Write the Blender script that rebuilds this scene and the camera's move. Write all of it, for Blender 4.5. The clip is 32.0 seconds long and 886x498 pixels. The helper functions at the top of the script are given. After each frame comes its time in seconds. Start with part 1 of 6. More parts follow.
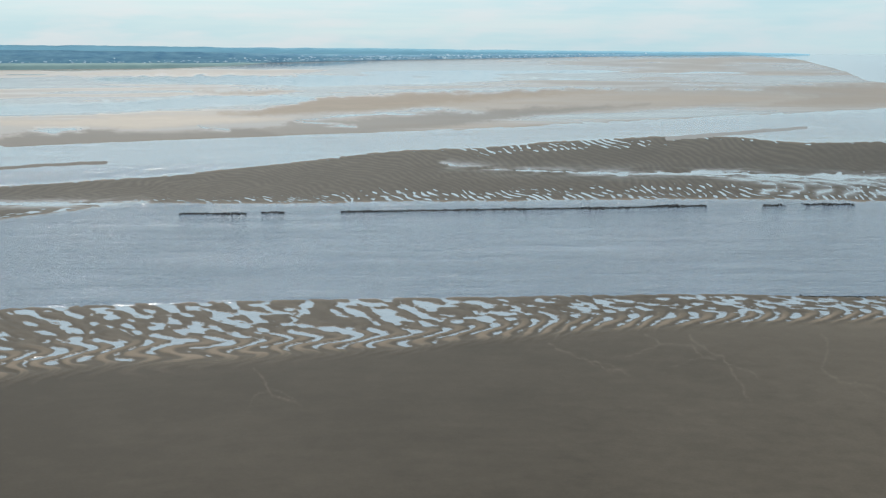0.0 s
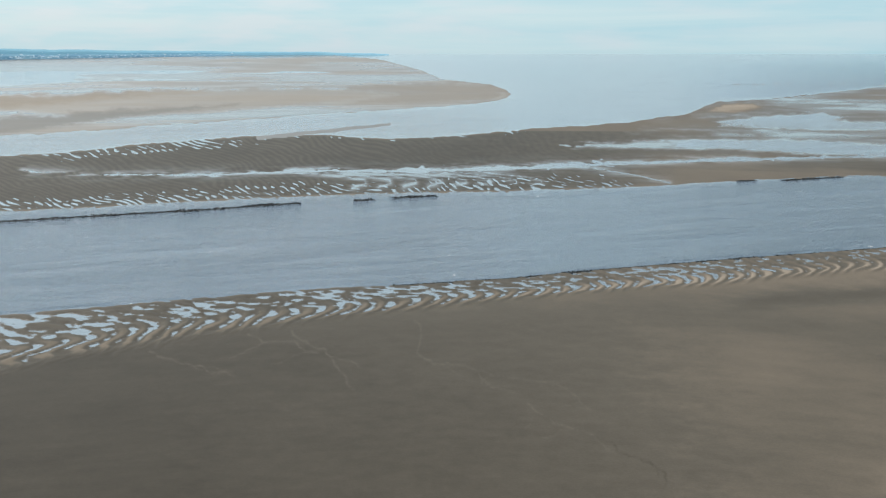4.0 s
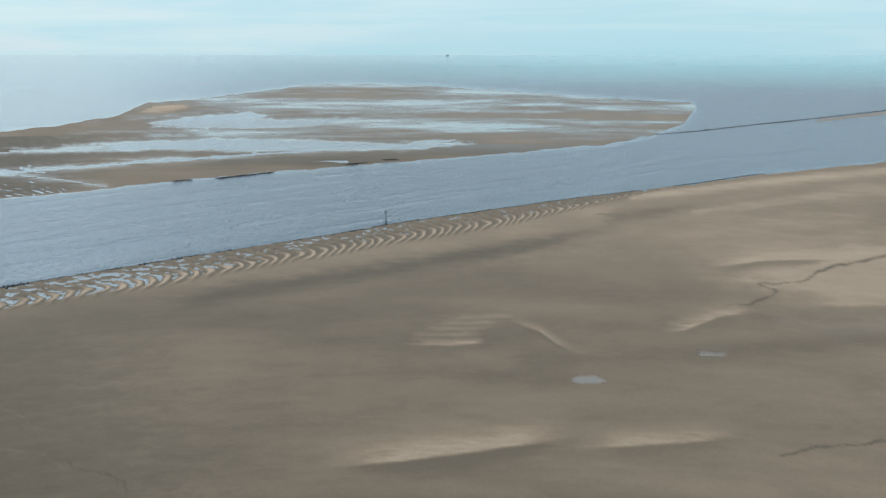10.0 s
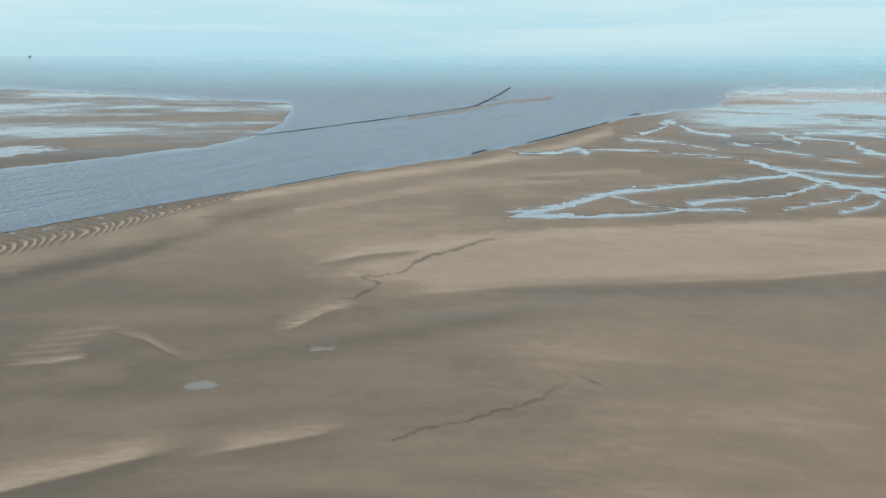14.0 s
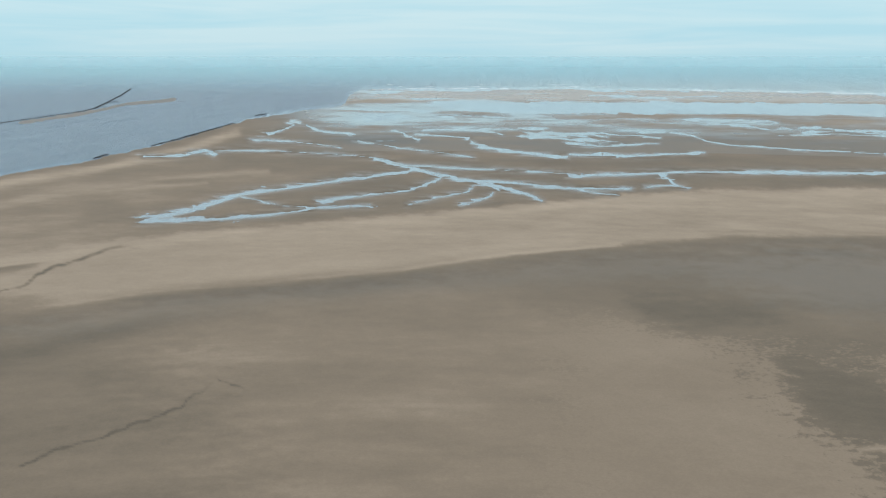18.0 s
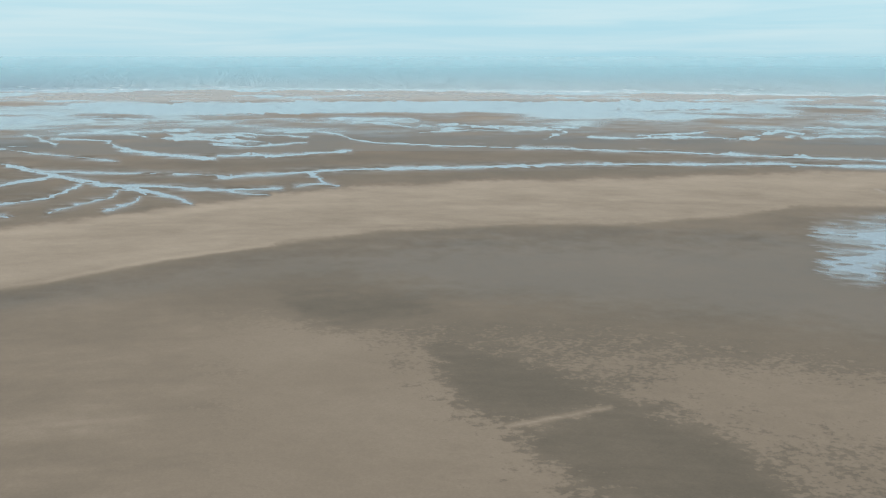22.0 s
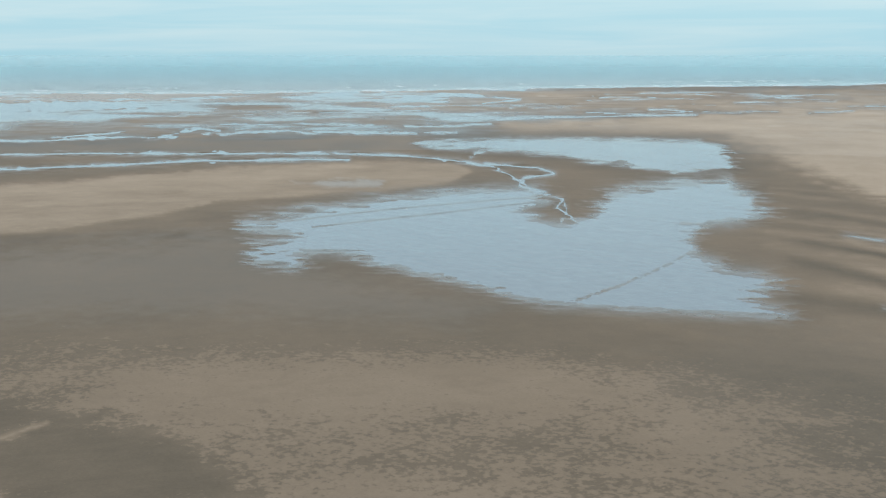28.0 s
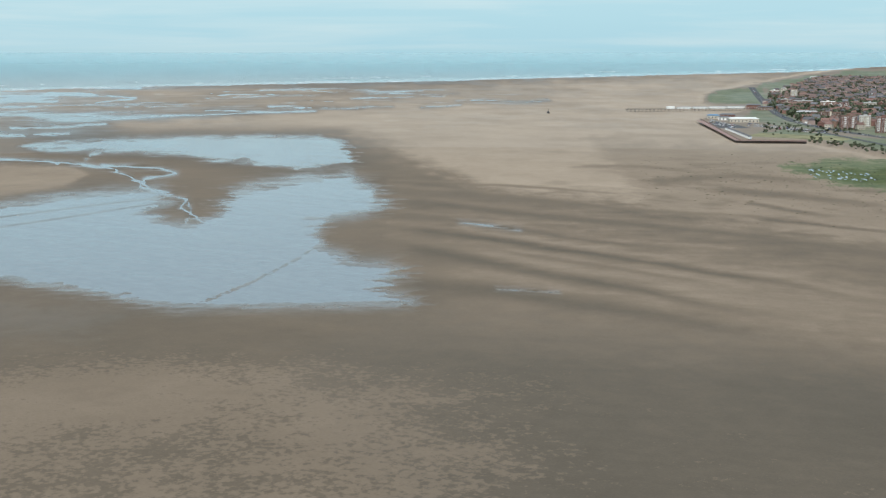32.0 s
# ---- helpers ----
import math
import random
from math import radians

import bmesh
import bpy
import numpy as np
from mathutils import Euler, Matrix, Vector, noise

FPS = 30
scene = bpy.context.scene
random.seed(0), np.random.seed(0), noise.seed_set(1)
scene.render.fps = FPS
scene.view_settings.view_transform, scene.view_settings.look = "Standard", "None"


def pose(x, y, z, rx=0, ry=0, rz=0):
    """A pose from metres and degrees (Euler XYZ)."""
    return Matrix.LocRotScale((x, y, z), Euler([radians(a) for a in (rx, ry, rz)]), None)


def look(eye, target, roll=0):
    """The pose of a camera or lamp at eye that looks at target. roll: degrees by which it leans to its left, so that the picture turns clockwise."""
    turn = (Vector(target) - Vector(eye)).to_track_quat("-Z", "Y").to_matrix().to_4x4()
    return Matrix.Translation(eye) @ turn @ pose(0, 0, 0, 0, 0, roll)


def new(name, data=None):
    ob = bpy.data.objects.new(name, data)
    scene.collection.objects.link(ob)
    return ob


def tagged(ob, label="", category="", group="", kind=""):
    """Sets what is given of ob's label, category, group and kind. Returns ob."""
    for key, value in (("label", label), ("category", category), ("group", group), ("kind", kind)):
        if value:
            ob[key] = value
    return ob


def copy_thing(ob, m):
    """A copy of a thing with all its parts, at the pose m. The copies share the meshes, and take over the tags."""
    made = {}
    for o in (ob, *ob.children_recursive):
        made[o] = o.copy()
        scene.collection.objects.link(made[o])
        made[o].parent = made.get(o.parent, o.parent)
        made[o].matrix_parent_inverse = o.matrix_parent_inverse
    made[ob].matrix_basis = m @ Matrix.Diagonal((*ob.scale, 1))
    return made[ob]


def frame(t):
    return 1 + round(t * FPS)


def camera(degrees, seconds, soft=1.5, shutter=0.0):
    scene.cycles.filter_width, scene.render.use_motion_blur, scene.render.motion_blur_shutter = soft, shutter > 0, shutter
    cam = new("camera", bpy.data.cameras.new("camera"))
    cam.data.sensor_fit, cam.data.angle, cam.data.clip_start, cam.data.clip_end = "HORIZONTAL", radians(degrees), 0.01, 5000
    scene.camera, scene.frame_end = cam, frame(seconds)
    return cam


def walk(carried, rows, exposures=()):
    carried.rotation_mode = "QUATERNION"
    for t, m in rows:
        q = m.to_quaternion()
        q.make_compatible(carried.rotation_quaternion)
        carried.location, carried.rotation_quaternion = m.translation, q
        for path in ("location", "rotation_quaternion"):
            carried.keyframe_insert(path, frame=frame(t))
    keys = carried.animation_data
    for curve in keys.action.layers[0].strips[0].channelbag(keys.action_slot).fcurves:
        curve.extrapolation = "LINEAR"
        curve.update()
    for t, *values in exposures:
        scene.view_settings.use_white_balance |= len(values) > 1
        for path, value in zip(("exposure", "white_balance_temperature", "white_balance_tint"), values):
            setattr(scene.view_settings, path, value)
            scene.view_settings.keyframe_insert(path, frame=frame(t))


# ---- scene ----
H = 100.0  # height of the lens above the water, metres
cam = camera(42.0, 32.0, soft=1.25)
YAW = [(0, 0.0), (1, 5.25), (2, 10.45), (3, 15.38), (3.5, 17.73), (4.5, 22.35), (5.5, 26.92), (6.5, 31.44),
       (8, 38.33), (9, 42.91), (10, 47.61), (11, 52.55), (12, 57.49), (13, 62.4), (14, 67.28), (14.5, 69.67),
       (15.5, 74.4), (16.5, 79.03), (17.5, 83.62), (18, 85.6), (18.5, 87.51), (19.5, 91.77), (20.5, 96.23),
       (22, 102.92), (23, 107.65), (24, 112.36), (25.5, 119.37), (26.5, 124.07), (27.5, 128.77), (29, 135.82),
       (30, 140.33), (31, 145.02), (32, 149.73)]
TILT = [(0, -9.59), (6, -9.59), (9, -9.56), (13, -9.51), (17, -9.48), (25, -9.48), (28, -9.53), (30, -9.59), (32, -9.67)]
ROLL = [(0, 0.0), (16, 0.0), (32, 0.0)]


def glide(table, t):
    return float(np.interp(t, [a for a, b in table], [b for a, b in table]))


walk(cam, [(t, pose(0, 0, H, 90 + glide(TILT, t), glide(ROLL, t), -a)) for t, a in YAW],
     exposures=[(0, -0.05), (3, -0.05), (6, -0.04), (8, 0.0), (10, 0.10), (12, 0.14), (14, 0.13), (18, 0.10), (24, 0.09), (28, 0.04), (32, 0.02)])

# ---- sky and sun: bright thin cloud, veiled sun to the south ----
SUN_BEARING, SUN_HEIGHT = -14.0, 46.0
world = bpy.data.worlds.new("sky")
scene.world = world
world.use_nodes = True
wn, wl = world.node_tree.nodes, world.node_tree.links
wn.clear()
w_out = wn.new("ShaderNodeOutputWorld")
w_sky = wn.new("ShaderNodeTexSky")
w_sky.sky_type, w_sky.sun_disc = "NISHITA", False
w_sky.sun_elevation, w_sky.sun_rotation = radians(SUN_HEIGHT), radians(SUN_BEARING)
w_sky.dust_density, w_sky.air_density, w_sky.ozone_density = 2.0, 1.0, 1.5
w_bg1 = wn.new("ShaderNodeBackground")
w_bg1.inputs["Strength"].default_value = 0.10
wl.new(w_sky.outputs[0], w_bg1.inputs["Color"])
w_tc = wn.new("ShaderNodeTexCoord")
w_map = wn.new("ShaderNodeMapping")
w_map.inputs["Scale"].default_value = (1.6, 1.6, 26.0)
wl.new(w_tc.outputs["Generated"], w_map.inputs["Vector"])
w_noise = wn.new("ShaderNodeTexNoise")
w_noise.inputs["Scale"].default_value, w_noise.inputs["Detail"].default_value = 2.2, 7.0
w_noise.inputs["Roughness"].default_value = 0.55
w_noise.inputs["Distortion"].default_value = 0.35
wl.new(w_map.outputs[0], w_noise.inputs["Vector"])
w_ramp = wn.new("ShaderNodeValToRGB")
w_ramp.color_ramp.elements[0].position, w_ramp.color_ramp.elements[0].color = 0.42, (0.465, 0.755, 0.872, 1)
w_ramp.color_ramp.elements[1].position, w_ramp.color_ramp.elements[1].color = 0.66, (0.60, 0.82, 0.895, 1)
wl.new(w_noise.outputs[0], w_ramp.inputs[0])
w_sep = wn.new("ShaderNodeSeparateXYZ")
wl.new(w_tc.outputs["Generated"], w_sep.inputs[0])
w_high = wn.new("ShaderNodeMapRange")  # the veil of cloud turns whiter overhead
w_high.inputs["From Min"].default_value, w_high.inputs["From Max"].default_value = 0.03, 0.22
wl.new(w_sep.outputs["Z"], w_high.inputs["Value"])
w_veil = wn.new("ShaderNodeMix")
w_veil.data_type = "RGBA"
w_veil.inputs[7].default_value = (0.545, 0.685, 0.775, 1)
wl.new(w_high.outputs[0], w_veil.inputs[0])
w_dot = wn.new("ShaderNodeVectorMath")  # brighter veil round the hidden sun
w_dot.operation = "DOT_PRODUCT"
wl.new(w_tc.outputs["Generated"], w_dot.inputs[0])
w_dot.inputs[1].default_value = (math.sin(radians(SUN_BEARING)) * math.cos(radians(SUN_HEIGHT)), math.cos(radians(SUN_BEARING)) * math.cos(radians(SUN_HEIGHT)), math.sin(radians(SUN_HEIGHT)))
w_side = wn.new("ShaderNodeMapRange")  # white puffs on the sun's side
w_side.inputs["From Min"].default_value, w_side.inputs["From Max"].default_value = 0.25, 0.72
wl.new(w_dot.outputs["Value"], w_side.inputs["Value"])
w_map2 = wn.new("ShaderNodeMapping")
w_map2.inputs["Scale"].default_value = (5.0, 5.0, 26.0)
wl.new(w_tc.outputs["Generated"], w_map2.inputs["Vector"])
w_puff = wn.new("ShaderNodeTexNoise")
w_puff.inputs["Scale"].default_value, w_puff.inputs["Detail"].default_value = 2.6, 6.0
wl.new(w_map2.outputs[0], w_puff.inputs["Vector"])
w_white = wn.new("ShaderNodeMapRange")
w_white.inputs["From Min"].default_value, w_white.inputs["From Max"].default_value = 0.44, 0.66
w_white.inputs["To Min"].default_value, w_white.inputs["To Max"].default_value = 0.12, 1.0
wl.new(w_puff.outputs[0], w_white.inputs["Value"])
w_puffs = wn.new("ShaderNodeMath")
w_puffs.operation = "MULTIPLY"
wl.new(w_side.outputs[0], w_puffs.inputs[0])
wl.new(w_white.outputs[0], w_puffs.inputs[1])
w_cloud = wn.new("ShaderNodeMix")
w_cloud.data_type = "RGBA"
w_cloud.inputs[7].default_value = (0.665, 0.80, 0.885, 1)
wl.new(w_puffs.outputs[0], w_cloud.inputs[0])
wl.new(w_ramp.outputs[0], w_cloud.inputs[6])
wl.new(w_cloud.outputs[2], w_veil.inputs[6])
w_low = wn.new("ShaderNodeMapRange")  # bluer haze low over the open sea
w_low.interpolation_type = "SMOOTHSTEP"
w_low.inputs["From Min"].default_value, w_low.inputs["From Max"].default_value = 0.0, 0.007
w_low.inputs["To Min"].default_value, w_low.inputs["To Max"].default_value = 0.22, 0.0
wl.new(w_sep.outputs["Z"], w_low.inputs["Value"])
w_away = wn.new("ShaderNodeMath")
w_away.operation = "MULTIPLY_ADD"
wl.new(w_low.outputs[0], w_away.inputs[0])
w_off = wn.new("ShaderNodeMath")
w_off.operation = "SUBTRACT"
w_off.inputs[0].default_value = 1.0
wl.new(w_side.outputs[0], w_off.inputs[1])
wl.new(w_off.outputs[0], w_away.inputs[1])
w_away.inputs[2].default_value = 0.0
w_haze = wn.new("ShaderNodeMix")
w_haze.data_type = "RGBA"
w_haze.inputs[7].default_value = (0.33, 0.66, 0.77, 1)
wl.new(w_away.outputs[0], w_haze.inputs[0])
w_glow = wn.new("ShaderNodeMapRange")
w_glow.interpolation_type = "SMOOTHSTEP"
w_glow.inputs["From Min"].default_value, w_glow.inputs["From Max"].default_value = 0.50, 1.0
w_glow.inputs["To Min"].default_value, w_glow.inputs["To Max"].default_value = 0.0, 1.25
wl.new(w_dot.outputs["Value"], w_glow.inputs["Value"])
w_lift = wn.new("ShaderNodeMath")
w_lift.operation = "MULTIPLY_ADD"
wl.new(w_glow.outputs[0], w_lift.inputs[0])
wl.new(w_high.outputs[0], w_lift.inputs[1])
w_lift.inputs[2].default_value = 1.07
w_bg2 = wn.new("ShaderNodeBackground")
wl.new(w_lift.outputs[0], w_bg2.inputs["Strength"])
wl.new(w_veil.outputs[2], w_haze.inputs[6])
wl.new(w_haze.outputs[2], w_bg2.inputs["Color"])
w_mix = wn.new("ShaderNodeMixShader")
w_mix.inputs[0].default_value = 0.78
wl.new(w_bg1.outputs[0], w_mix.inputs[1])
wl.new(w_bg2.outputs[0], w_mix.inputs[2])
wl.new(w_mix.outputs[0], w_out.inputs[0])

sun = new("sun", bpy.data.lights.new("sun", "SUN"))
sun.data.energy, sun.data.angle, sun.data.color = 2.1, radians(10), (1.0, 0.92, 0.82)
sb, se = radians(SUN_BEARING), radians(SUN_HEIGHT)
sun.matrix_world = look((0, 0, 0), (-math.sin(sb) * math.cos(se), -math.cos(sb) * math.cos(se), -math.sin(se)))

# ---- materials ----
def material(name):
    m = bpy.data.materials.new(name)
    m.use_nodes = True
    return m, m.node_tree.nodes, m.node_tree.links, m.node_tree.nodes["Principled BSDF"]


def field_node(n, name):
    a = n.new("ShaderNodeAttribute")
    a.attribute_name = name
    return a.outputs["Fac"]


def noise_node(n, l, scale, detail=5.0, rough=0.55, stretch=(1, 1, 1), turn=0.0):
    tc, mp, nz = n.new("ShaderNodeTexCoord"), n.new("ShaderNodeMapping"), n.new("ShaderNodeTexNoise")
    mp.inputs["Scale"].default_value = stretch
    mp.inputs["Rotation"].default_value = (0, 0, radians(turn))
    nz.inputs["Scale"].default_value, nz.inputs["Detail"].default_value = scale, detail
    nz.inputs["Roughness"].default_value = rough
    l.new(tc.outputs["Object"], mp.inputs["Vector"])
    l.new(mp.outputs[0], nz.inputs["Vector"])
    return nz.outputs[0]


def maths(n, l, op, a, b=None, c=None, clamp=False):
    m = n.new("ShaderNodeMath")
    m.operation, m.use_clamp = op, clamp
    for i, v in enumerate((a, b, c)):
        if v is None:
            continue
        if isinstance(v, (int, float)):
            m.inputs[i].default_value = v
        else:
            l.new(v, m.inputs[i])
    return m.outputs[0]


def ramp(n, l, fac, stops):
    r = n.new("ShaderNodeValToRGB")
    while len(r.color_ramp.elements) < len(stops):
        r.color_ramp.elements.new(0.5)
    for e, (p, c) in zip(r.color_ramp.elements, stops):
        e.position, e.color = p, (*c, 1)
    l.new(fac, r.inputs[0])
    return r.outputs[0]


def mix_colour(n, l, fac, a, b):
    m = n.new("ShaderNodeMix")
    m.data_type = "RGBA"
    for v, i in ((fac, 0), (a, 6), (b, 7)):
        if isinstance(v, (int, float)):
            m.inputs[i].default_value = v
        elif isinstance(v, tuple):
            m.inputs[i].default_value = (*v, 1)
        else:
            l.new(v, m.inputs[i])
    return m.outputs[2]


def bump(n, l, p, height, strength, distance):
    b = n.new("ShaderNodeBump")
    b.inputs["Strength"].default_value, b.inputs["Distance"].default_value = strength, distance
    l.new(height, b.inputs["Height"])
    l.new(b.outputs[0], p.inputs["Normal"])


def sand_material():
    m, n, l, p = material("tidal_sand")
    wet, mott, green = field_node(n, "wet"), field_node(n, "mottle"), field_node(n, "green")
    n1 = noise_node(n, l, 0.012, 6, 0.6, (1, 1, 1))
    n2 = noise_node(n, l, 0.16, 5, 0.6)
    n3 = noise_node(n, l, 1.3, 3, 0.6)
    v = maths(n, l, "MULTIPLY_ADD", maths(n, l, "SUBTRACT", n1, 0.5), 0.06, wet)
    v = maths(n, l, "MULTIPLY_ADD", maths(n, l, "SUBTRACT", n2, 0.5), 0.10, v)
    # patches of damp sand left between drier crusts
    patch = noise_node(n, l, 0.46, 7, 0.72, (1.0, 1.0, 1.0))
    drift = noise_node(n, l, 0.085, 5, 0.6, (1.0, 1.0, 1.0))
    cut = maths(n, l, "MULTIPLY_ADD", maths(n, l, "SUBTRACT", drift, 0.5), 0.45, patch)
    cut = maths(n, l, "SUBTRACT", cut, maths(n, l, "MULTIPLY_ADD", mott, -0.50, 0.75))
    cut = maths(n, l, "MULTIPLY", maths(n, l, "MULTIPLY", cut, 11.0, clamp=True), maths(n, l, "MULTIPLY", mott, 6.0, clamp=True))
    v = maths(n, l, "MAXIMUM", maths(n, l, "MULTIPLY_ADD", cut, -0.28, v), maths(n, l, "MINIMUM", v, 0.62))
    v = maths(n, l, "MULTIPLY_ADD", maths(n, l, "SUBTRACT", n1, 0.5), 0.22, v)
    v = maths(n, l, "MULTIPLY_ADD", maths(n, l, "SUBTRACT", drift, 0.5), 0.14, v)
    v = maths(n, l, "MULTIPLY_ADD", maths(n, l, "SUBTRACT", patch, 0.5), 0.13, v)
    v1 = maths(n, l, "MAXIMUM", maths(n, l, "MINIMUM", v, 1.0), 0.0)
    c = ramp(n, l, maths(n, l, "DIVIDE", v, 1.5), [(0.0, (0.46, 0.366, 0.282)), (0.2, (0.327, 0.256, 0.192)), (0.43, (0.201, 0.1530, 0.111)), (0.67, (0.113, 0.0890, 0.0645)), (1.0, (0.0520, 0.0405, 0.0275))])
    grain = ramp(n, l, n3, [(0.25, (0.93, 0.93, 0.93)), (0.75, (1.06, 1.06, 1.06))])
    mul = n.new("ShaderNodeMix")
    mul.data_type, mul.blend_type = "RGBA", "MULTIPLY"
    mul.inputs[0].default_value = 1.0
    l.new(c, mul.inputs[6])
    l.new(grain, mul.inputs[7])
    gn = noise_node(n, l, 0.05, 6, 0.6)
    dune = ramp(n, l, gn, [(0.3, (0.085, 0.105, 0.055)), (0.55, (0.14, 0.155, 0.085)), (0.75, (0.24, 0.215, 0.13))])
    lush = ramp(n, l, gn, [(0.3, (0.045, 0.066, 0.022)), (0.7, (0.10, 0.115, 0.042))])
    gcol = mix_colour(n, l, maths(n, l, "MULTIPLY", maths(n, l, "SUBTRACT", green, 0.85), 8.0, clamp=True), dune, lush)
    gf = maths(n, l, "MULTIPLY_ADD", maths(n, l, "SUBTRACT", patch, 0.5), 1.2, green)
    gf = maths(n, l, "MULTIPLY_ADD", maths(n, l, "SUBTRACT", drift, 0.5), 1.0, gf)
    gf = maths(n, l, "MULTIPLY", maths(n, l, "SUBTRACT", gf, 0.42), 6.0, clamp=True)
    col = mix_colour(n, l, gf, mul.outputs[2], gcol)
    l.new(col, p.inputs["Base Color"])
    film = field_node(n, "film")
    r = maths(n, l, "MULTIPLY_ADD", v1, -0.32, 0.92)
    r = maths(n, l, "MAXIMUM", maths(n, l, "MULTIPLY_ADD", film, -0.60, r), 0.12)
    l.new(r, p.inputs["Roughness"])
    s = maths(n, l, "MULTIPLY_ADD", film, 0.42, 0.05)
    l.new(s, p.inputs["Specular IOR Level"])
    bump(n, l, p, maths(n, l, "MULTIPLY", n3, maths(n, l, "MULTIPLY_ADD", film, -0.93, 1.0, clamp=True)), 0.25, 0.12)
    return m


def water_material():
    m, n, l, p = material("estuary_water")
    chop, hazy_sea, foam, shoal = (field_node(n, k) for k in ("chop", "hazy_sea", "foam", "shoal"))
    swell = noise_node(n, l, 0.17, 4, 0.62, (0.7, 1.0, 1), 24)
    rip = noise_node(n, l, 0.45, 4, 0.7, (0.6, 1.0, 1), 16)
    gust = noise_node(n, l, 0.014, 5, 0.62, (0.5, 2.6, 1), -6)
    hgt = maths(n, l, "MULTIPLY_ADD", rip, 1.5, maths(n, l, "MULTIPLY", swell, 1.9))
    amp = maths(n, l, "MULTIPLY", chop, maths(n, l, "MAXIMUM", maths(n, l, "MULTIPLY_ADD", gust, 2.6, -0.50), 0.12))
    hgt = maths(n, l, "MULTIPLY", hgt, amp)
    bump(n, l, p, hgt, 0.8, 1.9)
    mud = ramp(n, l, gust, [(0.3, (0.140, 0.178, 0.222)), (0.7, (0.195, 0.236, 0.282))])
    mud = mix_colour(n, l, maths(n, l, "MULTIPLY", chop, 2.5, clamp=True), ramp(n, l, swell, [(0.3, (0.165, 0.19, 0.20)), (0.7, (0.21, 0.235, 0.245))]), mud)
    c = mix_colour(n, l, shoal, mud, (0.38, 0.43, 0.43))
    # teal of the open sea, its base colour lifted for distance haze
    c = mix_colour(n, l, hazy_sea, c, (0.25, 0.455, 0.50))
    fn = noise_node(n, l, 0.06, 6, 0.7, (1, 1, 1))
    ff = maths(n, l, "MULTIPLY", foam, maths(n, l, "MULTIPLY_ADD", fn, 1.6, -0.05, clamp=True), clamp=True)
    c = mix_colour(n, l, ff, c, (0.78, 0.80, 0.80))
    l.new(c, p.inputs["Base Color"])
    r = maths(n, l, "MULTIPLY_ADD", ff, 0.6, maths(n, l, "MULTIPLY_ADD", chop, 0.06, 0.05))
    l.new(r, p.inputs["Roughness"])
    p.inputs["IOR"].default_value = 1.33
    return m


SAND, WATER = sand_material(), water_material()


# ---- the land sheet: laid out by bearing (degrees clockwise) and dip below the horizon ----
def lattice(ix, iy, seed):
    h = (ix * 374761393 + iy * 668265263 + seed * 974711) & 0xFFFFFFFF
    h = ((h ^ (h >> 13)) * 1274126177) & 0xFFFFFFFF
    return ((h ^ (h >> 16)) & 0xFFFF) / 65535.0


def rough2(x, y, seed=1, octaves=4, gain=0.5):
    """Value noise with its octaves, about -1 to 1."""
    total, amp, norm = 0.0, 1.0, 0.0
    for k in range(octaves):
        xi, yi = np.floor(x).astype(np.int64), np.floor(y).astype(np.int64)
        fx, fy = x - xi, y - yi
        fx, fy = fx * fx * (3 - 2 * fx), fy * fy * (3 - 2 * fy)
        s = seed + 31 * k
        a = lattice(xi, yi, s) * (1 - fx) + lattice(xi + 1, yi, s) * fx
        b = lattice(xi, yi + 1, s) * (1 - fx) + lattice(xi + 1, yi + 1, s) * fx
        total = total + amp * (a * (1 - fy) + b * fy)
        norm += amp
        x, y, amp = x * 2.03 + 7.1, y * 2.03 + 3.7, amp * gain
    return 2 * total / norm - 1


def smooth(a, b, v):
    t = np.clip((v - a) / (b - a), 0, 1)
    return t * t * (3 - 2 * t)


def bank(points):
    b, d = [p[0] for p in points], [p[1] for p in points]
    return lambda v: np.interp(v, b, d)


def near_line(B, D, pts):
    """Distance in degrees to a polyline, and how far along it (0 to 1)."""
    best, along, k = np.full(B.shape, 1e9), np.zeros(B.shape), len(pts) - 1
    for i in range(k):
        (ax, ay), (bx, by) = pts[i], pts[i + 1]
        dx, dy = bx - ax, by - ay
        t = np.clip(((B - ax) * dx + (D - ay) * dy) / (dx * dx + dy * dy + 1e-9), 0, 1)
        d = np.hypot(B - ax - t * dx, D - ay - t * dy)
        hit = d < best
        best, along = np.where(hit, d, best), np.where(hit, (i + t) / k, along)
    return best, along


def inside(B, D, pts):
    """Signed distance to a closed outline, positive within."""
    best, _ = near_line(B, D, pts + [pts[0]])
    odd = np.zeros(B.shape, bool)
    for (ax, ay), (bx, by) in zip(pts, pts[1:] + pts[:1]):
        if ay == by:
            continue
        odd ^= ((ay > D) != (by > D)) & (B < (bx - ax) * (D - ay) / (by - ay) + ax)
    return np.where(odd, best, -best)


